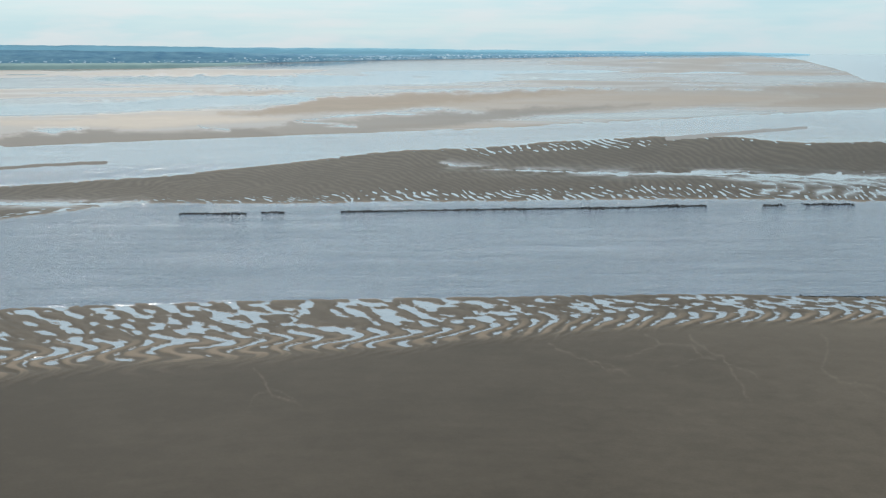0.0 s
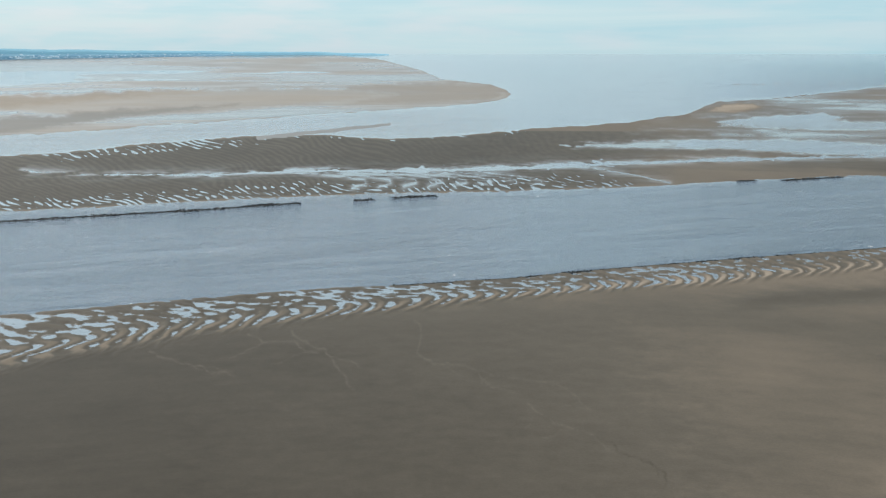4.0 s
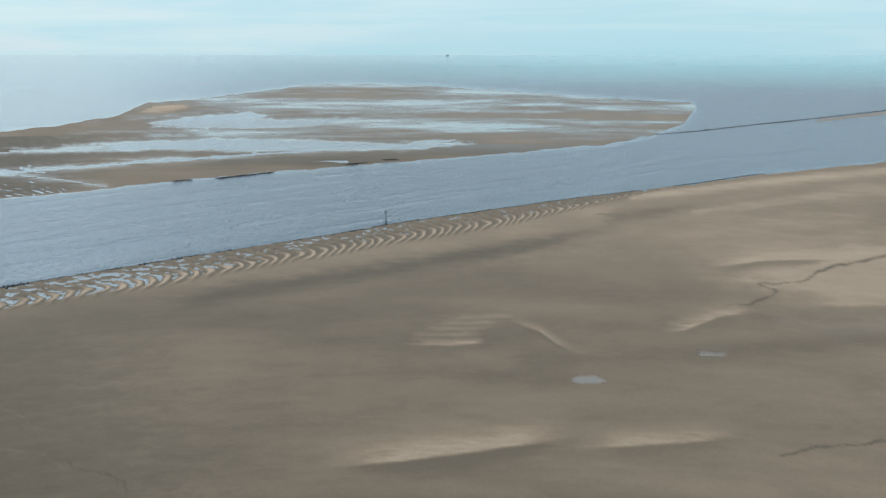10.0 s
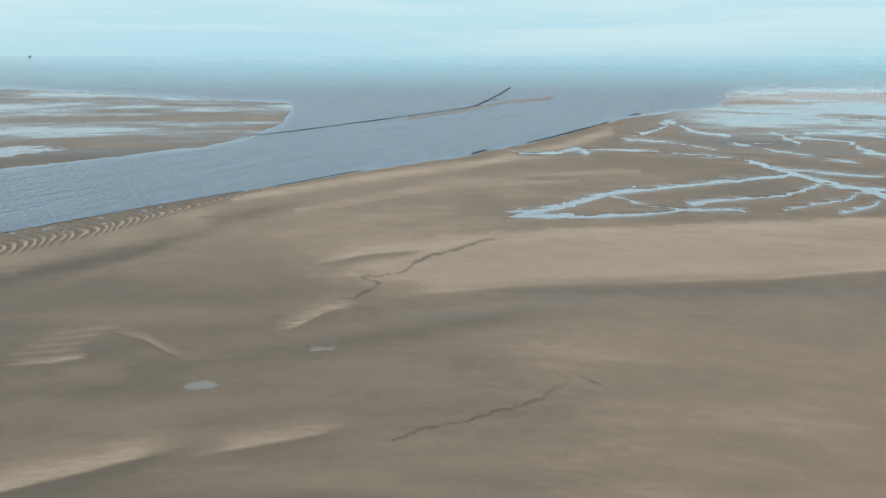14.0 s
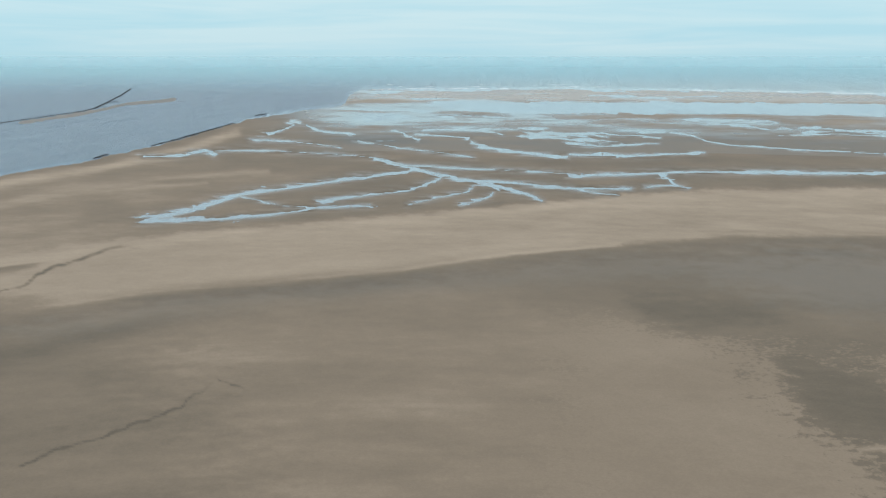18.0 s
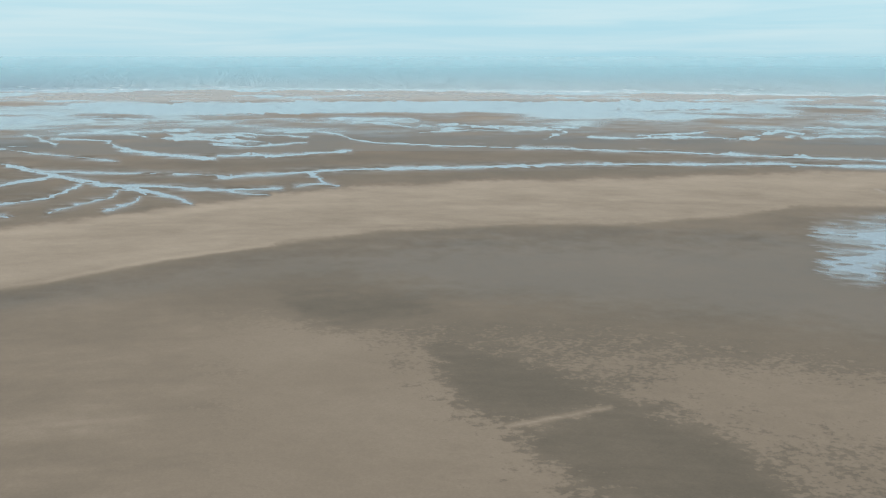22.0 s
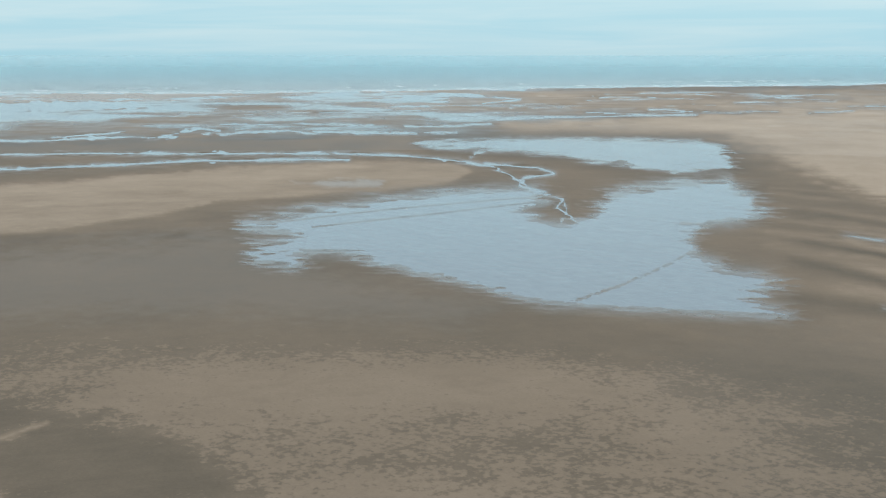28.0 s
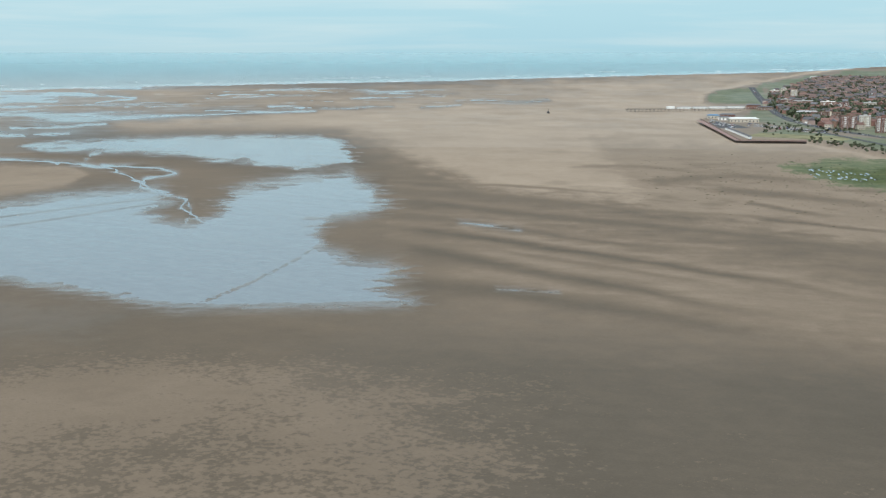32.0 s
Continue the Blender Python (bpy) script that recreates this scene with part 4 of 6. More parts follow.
# salt marsh and dune grass on the eastern shore
lay([(166.0, 5.5), (167.5, 5.07), (170.8, 4.95), (176, 4.9), (176, 6.6), (170.8, 6.4), (169.1, 6.3), (167.6, 5.9)], 0.95, 0.5, GRN)
LAND = [(162.2, 3.25), (164.1, 4.24), (167.3, 4.22), (169.0, 4.5), (170.8, 4.85), (176, 5.6), (176, 0.35), (170.5, 0.66), (168.8, 0.8),
        (166.4, 1.14), (164.0, 1.65), (163.0, 1.84), (162.5, 2.06), (162.4, 2.46), (163.0, 2.58), (164.6, 2.66), (163.8, 2.95)]
streak([(164.1, 4.36), (167.3, 4.33), (169.0, 4.63), (170.8, 5.0), (176, 5.75)], -0.1, 0.07)
streak([(162.0, 3.3), (163.0, 3.85), (164.1, 4.36)], -0.05, 0.05)
streak([(162.1, 2.5), (162.2, 2.05), (162.9, 1.78), (164, 1.58), (166.4, 1.07), (169, 0.75)], -0.1, 0.05)
lay([(157, 4.2), (164, 4.5), (168, 4.5), (170, 4.8), (176, 5.7), (176, 9), (168, 8.6), (160, 7.4)], 0.5, 0.5)
lay([(157, 4.2), (164, 4.5), (168, 4.5), (170, 4.8), (176, 5.7), (176, 9), (168, 8.6), (160, 7.4)], 0.25, 0.5, MOT)
s = tract(140, 176, 1.0, 13)
WET[s] = np.maximum(WET[s], 0.17 + 0.09 * smooth(3.5, 5.0, GD[s]) + 0.04 * fray[s]) + 0.45 * np.maximum(rough2(GB[s] * 0.45 - GD[s] * 0.2, GD[s] * 5.0, 95, 5, 0.6) - 0.08, 0) * smooth(155, 162, GB[s]) * smooth(4.6, 5.6, GD[s]) * smooth(10, 8, GD[s])
for pts, v, w in (([(147, 6.4), (149.06, 6.5), (153, 6.55), (155.8, 6.72), (158.58, 6.9), (161.3, 6.84)], 0.72, 0.09),
                  ([(147, 6.7), (149.05, 6.89), (152.44, 7.11), (155.82, 7.41), (159.16, 7.71), (164, 7.8), (168, 8.0)], 0.85, 0.13),
                  ([(146, 7.2), (149.05, 7.45), (152.45, 7.84), (155.83, 8.14), (158.62, 8.36), (162.73, 8.63), (166.73, 8.96), (171, 9.26), (176, 9.5)], 0.95, 0.17),
                  ([(147, 7.9), (150.19, 8.29), (153.02, 8.62), (155.85, 9.09), (158.65, 9.39), (161.95, 9.51), (164, 9.6)], 0.88, 0.14),
                  ([(147, 8.7), (149.05, 8.86), (151.89, 9.19), (154.73, 9.61), (157.55, 9.94), (160.89, 10.34), (164.17, 10.76), (166.83, 10.97), (169.44, 11.47), (174, 11.9)], 1.0, 0.2),
                  ([(147, 9.6), (149.05, 9.86), (151.9, 10.42), (154.75, 10.95), (157, 11.29), (159.82, 11.57), (162.6, 12.22), (165.32, 12.54), (169, 12.9)], 1.0, 0.35),
                  ([(147, 11.4), (149.05, 11.6), (153.05, 11.86), (155.91, 12.37), (160.14, 12.8), (164.28, 13.41), (168, 13.8)], 0.98, 0.5),
                  ([(160, 6.3), (161.29, 6.15), (163.96, 5.87), (166.58, 6.01), (168.5, 6.3)], 0.85, 0.2),
                  ([(162.5, 6.5), (164, 6.63), (167.14, 6.8), (169.69, 7.01), (172, 7.2)], 0.85, 0.2),
                  ([(164.6, 7.15), (165.34, 7.26), (167.18, 7.54), (169, 7.7)], 0.9, 0.12),
                  ([(165.4, 7.95), (166.68, 8.02), (170, 8.21), (173, 8.4)], 0.95, 0.1),
                  ([(156, 5.6), (159, 5.5), (162, 5.75), (165, 5.6)], 0.7, 0.12),
                  ([(153, 9.9), (157, 10.4), (161, 10.9), (165, 11.4)], 0.75, 0.12)):
    streak([(a, d - 1.5 * w) for a, d in pts], 0.32, w * 0.7, 0.25)
    drain(pts, v - 0.04, w * 0.8)
lay(LAND, 0.62, 0.05)
lay([(164.6, 2.7), (165.2, 1.7), (166.5, 1.3), (169, 0.95), (176, 0.6), (176, 4.6), (169.5, 3.9), (166.2, 3.6), (164.2, 3.3)], 0.62, 0.06, GRN)
lay([(162.7, 2.5), (162.6, 2.1), (163.1, 1.9), (164.1, 1.7), (166.4, 1.2), (169, 0.86), (176, 0.45), (176, 1.4), (168, 1.45), (165.0, 1.75), (165.2, 2.4), (164.2, 2.55)], 0.74, 0.12, GRN)
lay([(164.2, 4.05), (166, 3.7), (169, 3.95), (176, 4.4), (176, 5.3), (170.8, 4.7), (169, 4.35), (167.3, 4.1)], 0.75, 0.08, GRN)
s = around(LAND, 0.2)
MARSH = tract(166.5, 171.5, 5.2, 6.8)
holes = rough2(GB[MARSH] * 6.5, GD[MARSH] * 30.0, 91, 3, 0.65)
in_marsh = np.exp(-((GD[MARSH] - 5.65 - 0.05 * (GB[MARSH] - 168)) / 0.28) ** 2) * smooth(166.9, 167.5, GB[MARSH]) * smooth(171.2, 169.9, GB[MARSH])
Z[MARSH] = Z[MARSH] * (1 - np.clip(in_marsh * 1.5, 0, 1)) + np.clip(0.05 - 0.16 * smooth(0.16, 0.42, holes), -0.08, 0.1) * np.clip(in_marsh * 1.5, 0, 1)
land_in = inside(GB[s], GD[s], LAND)
Z[:] = np.where(open_margin < -0.1, Z - 25.0 * smooth(1.2, 0.1, GD), Z)  # the sea bed drops away
Z[s] = np.where(land_in > -0.03, np.maximum(Z[s], 3.5 * smooth(-0.03, 0.03, land_in)), Z[s])

# even damp sand straight below, out of the walk's sight
below = smooth(26, 44, GD)
WET[:] = WET * (1 - below) + 0.95 * below
MOT *= 1 - below
FILM *= 1 - below

# bend the sheet up to the rim of sight, so that the horizon closes at five kilometres
RIM = np.linspace(0.5, 4850, 3000)
RISE = 99.6 * np.clip((RIM - 1800) / 3050, 0, 1) ** 1.35
RIM_DIP = (H - RISE) / RIM


def bent(r):
    return np.where(r < 1500.0, r, np.interp(H / r, RIM_DIP[::-1], RIM[::-1]))


def spot(bearing, dip, up=0.0):
    """World place at a bearing and dip, lifted by up metres, and the local scale."""
    r = H / math.tan(radians(dip))
    q = float(bent(np.array(r)))
    k = q / r
    return Vector((q * math.sin(radians(bearing)), q * math.cos(radians(bearing)), H * (1 - k) + up * k)), k


def sheet_mesh(name, B, D, Zf, fields, mat, closed=True):
    r = H / np.tan(np.radians(D))
    q = bent(r)
    k = q / r
    co = np.stack([q * np.sin(np.radians(B)), q * np.cos(np.radians(B)), H * (1 - k) + Zf * k], -1).astype(np.float32)
    nr, nc = B.shape
    idx = np.arange(nr * nc).reshape(nr, nc)
    nxt = np.roll(idx, -1, 1)
    quads = np.stack([idx[:-1], idx[1:], nxt[1:], nxt[:-1]], -1).reshape(-1, 4)
    me = bpy.data.meshes.new(name)
    me.vertices.add(nr * nc)
    me.vertices.foreach_set("co", co.reshape(-1))
    me.loops.add(quads.size)
    me.loops.foreach_set("vertex_index", quads.reshape(-1).astype(np.int32))
    me.polygons.add(len(quads))
    me.polygons.foreach_set("loop_start", np.arange(0, quads.size, 4, dtype=np.int32))
    me.polygons.foreach_set("loop_total", np.full(len(quads), 4, np.int32))
    me.polygons.foreach_set("use_smooth", np.ones(len(quads), bool))
    me.update(calc_edges=True)
    for key, val in fields.items():
        me.attributes.new(key, "FLOAT", "POINT").data.foreach_set("value", val.astype(np.float32).reshape(-1))
    me.materials.append(mat)
    return new(name, me)


ground = sheet_mesh("ground", GB, GD, Z, {"wet": WET, "mottle": MOT, "film": FILM, "green": GRN}, SAND)
tagged(ground, "wide tidal sand flats, damp brown with pale dry ridges", "sand", kind="structure")

wc = np.concatenate([np.arange(-26.0, 176.0, 0.25), np.arange(176.0, 334.0, 2.0)])
WB, WD = np.meshgrid(wc, ROWS[ROWS < 24])
wm = np.maximum(np.maximum(np.minimum(WD - BAR_TOP(WB), FAR_EDGE(WB) - WD), np.minimum(FAR_BANK(WB) - WD, (FLAT_EDGE(WD) - WB) * 0.3)), WD - NEAR_BANK(WB))
still = smooth(46, 30, WB) * smooth(5.0, 4.2, WD - 0.9 * smooth(10, -10, WB))  # sheltered water behind the bar
chop = smooth(0.05, -0.25, wm) * (1 + 1.6 * smooth(28, 48, WB)) * (0.75 + 0.25 * smooth(0.15, 1.7, WD)) * (1 - 0.9 * still)
chop = chop * (1 - 0.15 * smooth(38, 22, WB)) + 0.12 * smooth(0, 0.1, wm) * smooth(24, 28, WB) * smooth(62, 52, WB) + 0.045 + 0.04 * np.maximum(rough2(WB * 0.35, WD * 2.5, 101, 3), 0)
chop = chop * (0.30 + 0.85 * smooth(0.05, 0.7, WD))
# grows with distance: teal sea water with haze put into its colour
hazy_sea = smooth(2.0, 0.4, WD) * smooth(24, 60, WB)
shoal = smooth(0.35, 1.4, WD) * smooth(78, 92, WB) * smooth(0.05, -0.02, wm)
surf = rough2(WB * 0.5, WD * 9.0, 103, 4, 0.6)
off = WD - NEAR_BANK(WB)
foam = sum(a * np.exp(-((off + c + 0.05 * surf) / w) ** 2) * smooth(0.0, 0.35, rough2(WB * 0.9, WD * 0 + 7 * c, 105 + int(90 * c), 4, 0.65) + q)
           for a, c, w, q in ((0.55, 0.03, 0.030, 0.2), (0.45, 0.13, 0.022, -0.05), (0.35, 0.24, 0.02, -0.12))) * smooth(79, 84, WB)
foam = foam + 0.12 * smooth(0.9, 1.6, WD) * smooth(0.46, 0.7, rough2(WB * 0.7, WD * 14.0, 107, 3, 0.6)) * smooth(4.5, 1.6, WD) * smooth(58, 64, WB) * smooth(84, 78, WB) * (wm < -0.05)
water = sheet_mesh("water", WB, WD, np.zeros(WB.shape), {"chop": chop, "hazy_sea": hazy_sea, "foam": np.clip(foam, 0, 1), "shoal": shoal}, WATER)
tagged(water, "grey-blue rippled estuary channel, sea and tidal pools", "water", kind="structure")


# ---- things: helpers ----
def plain(name, colour, rough=0.8, scale=0.6, spread=0.25, metal=0.0, random_tint=0.0):
    m, n, l, p = material(name)
    nz = noise_node(n, l, scale, 5, 0.6)
    lo = tuple(c * (1 - spread) for c in colour)
    hi = tuple(min(1.0, c * (1 + spread)) for c in colour)
    c = ramp(n, l, nz, [(0.3, lo), (0.7, hi)])
    if random_tint:
        oi = n.new("ShaderNodeObjectInfo")
        hs = n.new("ShaderNodeHueSaturation")
        v = maths(n, l, "MULTIPLY_ADD", oi.outputs["Random"], random_tint * 2, 1 - random_tint)
        l.new(v, hs.inputs["Value"])
        l.new(c, hs.inputs["Color"])
        c = hs.outputs[0]
    l.new(c, p.inputs["Base Color"])
    p.inputs["Roughness"].default_value, p.inputs["Metallic"].default_value = rough, metal
    bump(n, l, p, noise_node(n, l, scale * 6, 3), 0.3, 0.05)
    return m


def leaf_material(name, dark, light):
    m, n, l, p = material(name)
    g = n.new("ShaderNodeNewGeometry")
    c = ramp(n, l, g.outputs["Random Per Island"], [(0.0, dark), (1.0, light)])
    l.new(c, p.inputs["Base Color"])
    p.inputs["Roughness"].default_value = 0.7
    return m


BRICK = plain("red_brick", (0.19, 0.10, 0.08), 0.9, 0.8, 0.3, random_tint=0.25)
BROWN = plain("brown_brick", (0.20, 0.125, 0.095), 0.9, 0.8, 0.3, random_tint=0.25)
CREAM = plain("cream_render", (0.50, 0.45, 0.37), 0.85, 0.5, 0.15, random_tint=0.2)
WHITE = plain("white_paint", (0.78, 0.78, 0.76), 0.6, 0.5, 0.08)
SLATE = plain("grey_slate", (0.12, 0.12, 0.13), 0.6, 1.2, 0.3, random_tint=0.3)
CLAYTILE = plain("clay_roof_tile", (0.17, 0.095, 0.078), 0.8, 1.2, 0.3, random_tint=0.3)
FLATROOF = plain("pale_roof_felt", (0.42, 0.42, 0.42), 0.8, 0.4, 0.2)
BLUEROOF = plain("blue_sheet_roof", (0.10, 0.22, 0.36), 0.5, 0.4, 0.15)
ASPHALT = plain("asphalt", (0.075, 0.077, 0.082), 0.9, 0.4, 0.25)
TIMBER = plain("weathered_timber", (0.10, 0.085, 0.07), 0.85, 1.5, 0.3)
IRON = plain("dark_iron", (0.045, 0.045, 0.05), 0.6, 2.0, 0.3)
CONCRETE = plain("stained_concrete", (0.20, 0.165, 0.145), 0.9, 0.7, 0.25)
STONE = plain("weedy_dark_stone", (0.019, 0.019, 0.019), 0.9, 0.9, 0.5)
GRASS = plain("rough_lawn", (0.22, 0.205, 0.105), 0.95, 0.05, 0.4)
BARK = plain("bark", (0.09, 0.07, 0.055), 0.9, 3.0, 0.3)
TYRE = plain("black_rubber", (0.025, 0.025, 0.025), 0.8, 3.0, 0.2)
LEAF = leaf_material("dark_leaves", (0.042, 0.060, 0.032), (0.105, 0.125, 0.07))
SCRUB = leaf_material("grey_green_scrub", (0.06, 0.08, 0.045), (0.14, 0.15, 0.09))
GLASS, gn_, gl_, gp_ = material("window_glass")
gp_.inputs["Base Color"].default_value = (0.03, 0.035, 0.045, 1)
gp_.inputs["Roughness"].default_value = 0.08
PAINTS = [plain("car_paint_" + n_, c_, 0.3, 0.5, 0.05) for n_, c_ in (("white", (0.7, 0.7, 0.7)), ("silver", (0.4, 0.41, 0.43)), ("black", (0.03, 0.03, 0.035)), ("red", (0.3, 0.03, 0.03)), ("blue", (0.04, 0.09, 0.22)))]


class Build:
    """Gathers faces for one mesh."""

    def __init__(self):
        self.v, self.f = [], []

    def add(self, verts, faces):
        k = len(self.v)
        self.v += [tuple(q) for q in verts]
        self.f += [tuple(i + k for i in fc) for fc in faces]
        return self

    def box(self, x0, x1, y0, y1, z0, z1, taper=0.0):
        t = taper
        return self.add([(x0, y0, z0), (x1, y0, z0), (x1, y1, z0), (x0, y1, z0), (x0 + t, y0 + t, z1), (x1 - t, y0 + t, z1), (x1 - t, y1 - t, z1), (x0 + t, y1 - t, z1)],
                        [(3, 2, 1, 0), (4, 5, 6, 7), (0, 1, 5, 4), (1, 2, 6, 5), (2, 3, 7, 6), (3, 0, 4, 7)])

    def tube(self, p, q, r0, r1, n=8):
        p, q = Vector(p), Vector(q)
        ax = (q - p).normalized()
        u = ax.orthogonal().normalized()
        w = ax.cross(u)
        ring = [(u * math.cos(2 * math.pi * i / n) + w * math.sin(2 * math.pi * i / n)) for i in range(n)]
        return self.add([p + d * r0 for d in ring] + [q + d * r1 for d in ring],
                        [(i, (i + 1) % n, n + (i + 1) % n, n + i) for i in range(n)] + [tuple(range(n))[::-1], tuple(range(n, 2 * n))])

    def prism(self, x0, x1, y0, y1, z0, z1, hip=0.0):
        ym = (y0 + y1) / 2
        return self.add([(x0, y0, z0), (x1, y0, z0), (x1, y1, z0), (x0, y1, z0), (x0 + hip, ym, z1), (x1 - hip, ym, z1)],
                        [(3, 2, 1, 0), (0, 1, 5, 4), (2, 3, 4, 5), (1, 2, 5), (3, 0, 4)])

    def rock(self, c, r, rng):
        c = Vector(c)
        dirs = [(-1, -1, -1), (1, -1, -1), (1, 1, -1), (-1, 1, -1), (-1, -1, 1), (1, -1, 1), (1, 1, 1), (-1, 1, 1)]
        spin = Matrix.Rotation(rng.uniform(0, 6.3), 3, Vector((rng.uniform(-1, 1), rng.uniform(-1, 1), rng.uniform(0.2, 1))).normalized())
        vs = [c + spin @ Vector((a * r * rng.uniform(0.5, 0.9), b * r * rng.uniform(0.5, 0.9), d * r * rng.uniform(0.35, 0.7))) for a, b, d in dirs]
        return self.add(vs, [(3, 2, 1, 0), (4, 5, 6, 7), (0, 1, 5, 4), (1, 2, 6, 5), (2, 3, 7, 6), (3, 0, 4, 7)])

    def mesh(self, name, mat, shade=False):
        me = bpy.data.meshes.new(name)
        me.from_pydata(self.v, [], self.f)
        me.materials.append(mat)
        if shade:
            me.polygons.foreach_set("use_smooth", [True] * len(me.polygons))
        me.update()
        return me


def part(name, shape, mat, parent, label="", m=None):
    """Links a Build (or a shared mesh) as one mesh object under a thing."""
    ob = new(name, shape.mesh(name, mat) if isinstance(shape, Build) else shape)
    ob.parent = parent
    if m is not None:
        ob.matrix_basis = m
    if label:
        tagged(ob, label)
    return ob


def thing(name, label, category, group=""):
    return tagged(new(name), label, category, group)


LAND_UP = 3.5


def stand(bearing, dip, up=0.0, turn=0.0, size=1.0):
    """Pose on the ground there, facing away from the middle, turned by some degrees; shrunk with the bend of the sheet."""
    r = (H - up) / math.tan(radians(dip))
    q = float(bent(np.array(r)))
    k = q / r
    a = radians(bearing)
    return pose(q * math.sin(a), q * math.cos(a), H * (1 - k) + up * k, 0, 0, -bearing + turn) @ Matrix.Diagonal((k * size, k * size, k * size, 1))


def put(ob, m):
    ob.matrix_basis = m
    return ob


def ribbon(name, pts, width, up, mat, thick=0.15):
    """A road or path laid along bearings and dips, on land of that height."""
    b = Build()
    ps = [stand(q[0], q[1], LAND_UP).translation for q in pts]
    fine_ps = []
    for i in range(len(ps) - 1):
        fine_ps += [ps[i].lerp(ps[i + 1], k / 6) for k in range(6)]
    fine_ps.append(ps[-1])
    rows = []
    for i, p in enumerate(fine_ps):
        d = fine_ps[min(i + 1, len(fine_ps) - 1)] - fine_ps[max(i - 1, 0)]
        side = Vector((-d.y, d.x, 0)).normalized() * width / 2
        rows.append([p + side + Vector((0, 0, up)), p - side + Vector((0, 0, up)), p - side + Vector((0, 0, up - thick)), p + side + Vector((0, 0, up - thick))])
    n = len(rows)
    vs = [v for r in rows for v in r]
    fs = [(4 * i + j, 4 * i + (j + 1) % 4, 4 * i + 4 + (j + 1) % 4, 4 * i + 4 + j) for i in range(n - 1) for j in range(4)]
    fs += [(0, 1, 2, 3), (4 * n - 1, 4 * n - 2, 4 * n - 3, 4 * n - 4)]
    b.add(vs, fs)
    return new(name, b.mesh(name, mat))


# ---- far shore behind the estuary: a backdrop of low hills, blue with painted haze ----
# distance haze is mixed into the colour, and faint emission lifts it
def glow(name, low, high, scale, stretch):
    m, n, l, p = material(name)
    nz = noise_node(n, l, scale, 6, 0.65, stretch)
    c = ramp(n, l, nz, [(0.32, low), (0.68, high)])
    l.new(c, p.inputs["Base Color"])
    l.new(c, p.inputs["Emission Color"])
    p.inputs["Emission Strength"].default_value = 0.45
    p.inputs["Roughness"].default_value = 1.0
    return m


def rim_at(dip):
    return float(bent(np.array(H / math.tan(radians(max(dip, 0.01))))))


def shore_ridge(name, b0, b1, low, high, mat, seed, label):
    """A ridge of land on the rim; low and high give its foot and crest as degrees of dip by bearing."""
    foot, crest = bank(low), bank(high)
    b = Build()
    bs = np.arange(b0, b1 + 0.01, 0.1)
    nb = rough2(bs * 1.2, bs * 0 + seed, seed, 5, 0.6)
    vs = []
    for a, nn in zip(bs, nb):
        f, c = float(foot(a)), float(crest(a))
        c = c + nn * 0.035 * min(1.0, abs(f - c) / 0.15)
        q = rim_at(f)
        for dip, dist in ((f + 0.01, q - 1), ((f + c) / 2, q + 10), (c, q + 20), (f + 0.02, q + 30)):
            vs.append((dist * math.sin(radians(a)), dist * math.cos(radians(a)), H - dist * math.tan(radians(dip))))
    n = len(bs)
    b.add(vs, [(4 * i + j, 4 * i + j + 1, 4 * i + 5 + j, 4 * i + 4 + j) for i in range(n - 1) for j in range(3)])
    ob = new(name, b.mesh(name, mat, True))
    return tagged(ob, label, "hills", kind="structure")


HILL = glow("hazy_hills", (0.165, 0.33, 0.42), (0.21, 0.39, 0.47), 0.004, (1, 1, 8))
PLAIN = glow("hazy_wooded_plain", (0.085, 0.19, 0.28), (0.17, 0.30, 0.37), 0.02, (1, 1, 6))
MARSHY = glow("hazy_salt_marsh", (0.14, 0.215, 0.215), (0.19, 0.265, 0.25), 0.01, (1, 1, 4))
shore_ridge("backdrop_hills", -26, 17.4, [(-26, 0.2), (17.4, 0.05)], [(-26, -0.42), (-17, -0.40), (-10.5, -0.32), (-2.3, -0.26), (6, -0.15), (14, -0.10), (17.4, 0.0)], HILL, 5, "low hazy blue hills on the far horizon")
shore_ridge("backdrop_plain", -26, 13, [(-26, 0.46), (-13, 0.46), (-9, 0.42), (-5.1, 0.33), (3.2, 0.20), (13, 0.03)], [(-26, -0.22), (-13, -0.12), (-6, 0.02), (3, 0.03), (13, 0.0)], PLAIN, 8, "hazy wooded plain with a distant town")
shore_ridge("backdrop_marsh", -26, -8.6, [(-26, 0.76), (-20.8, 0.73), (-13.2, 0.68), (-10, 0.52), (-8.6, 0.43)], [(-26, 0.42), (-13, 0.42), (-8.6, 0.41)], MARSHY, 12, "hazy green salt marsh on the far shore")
rng = random.Random(4)
b = Build()
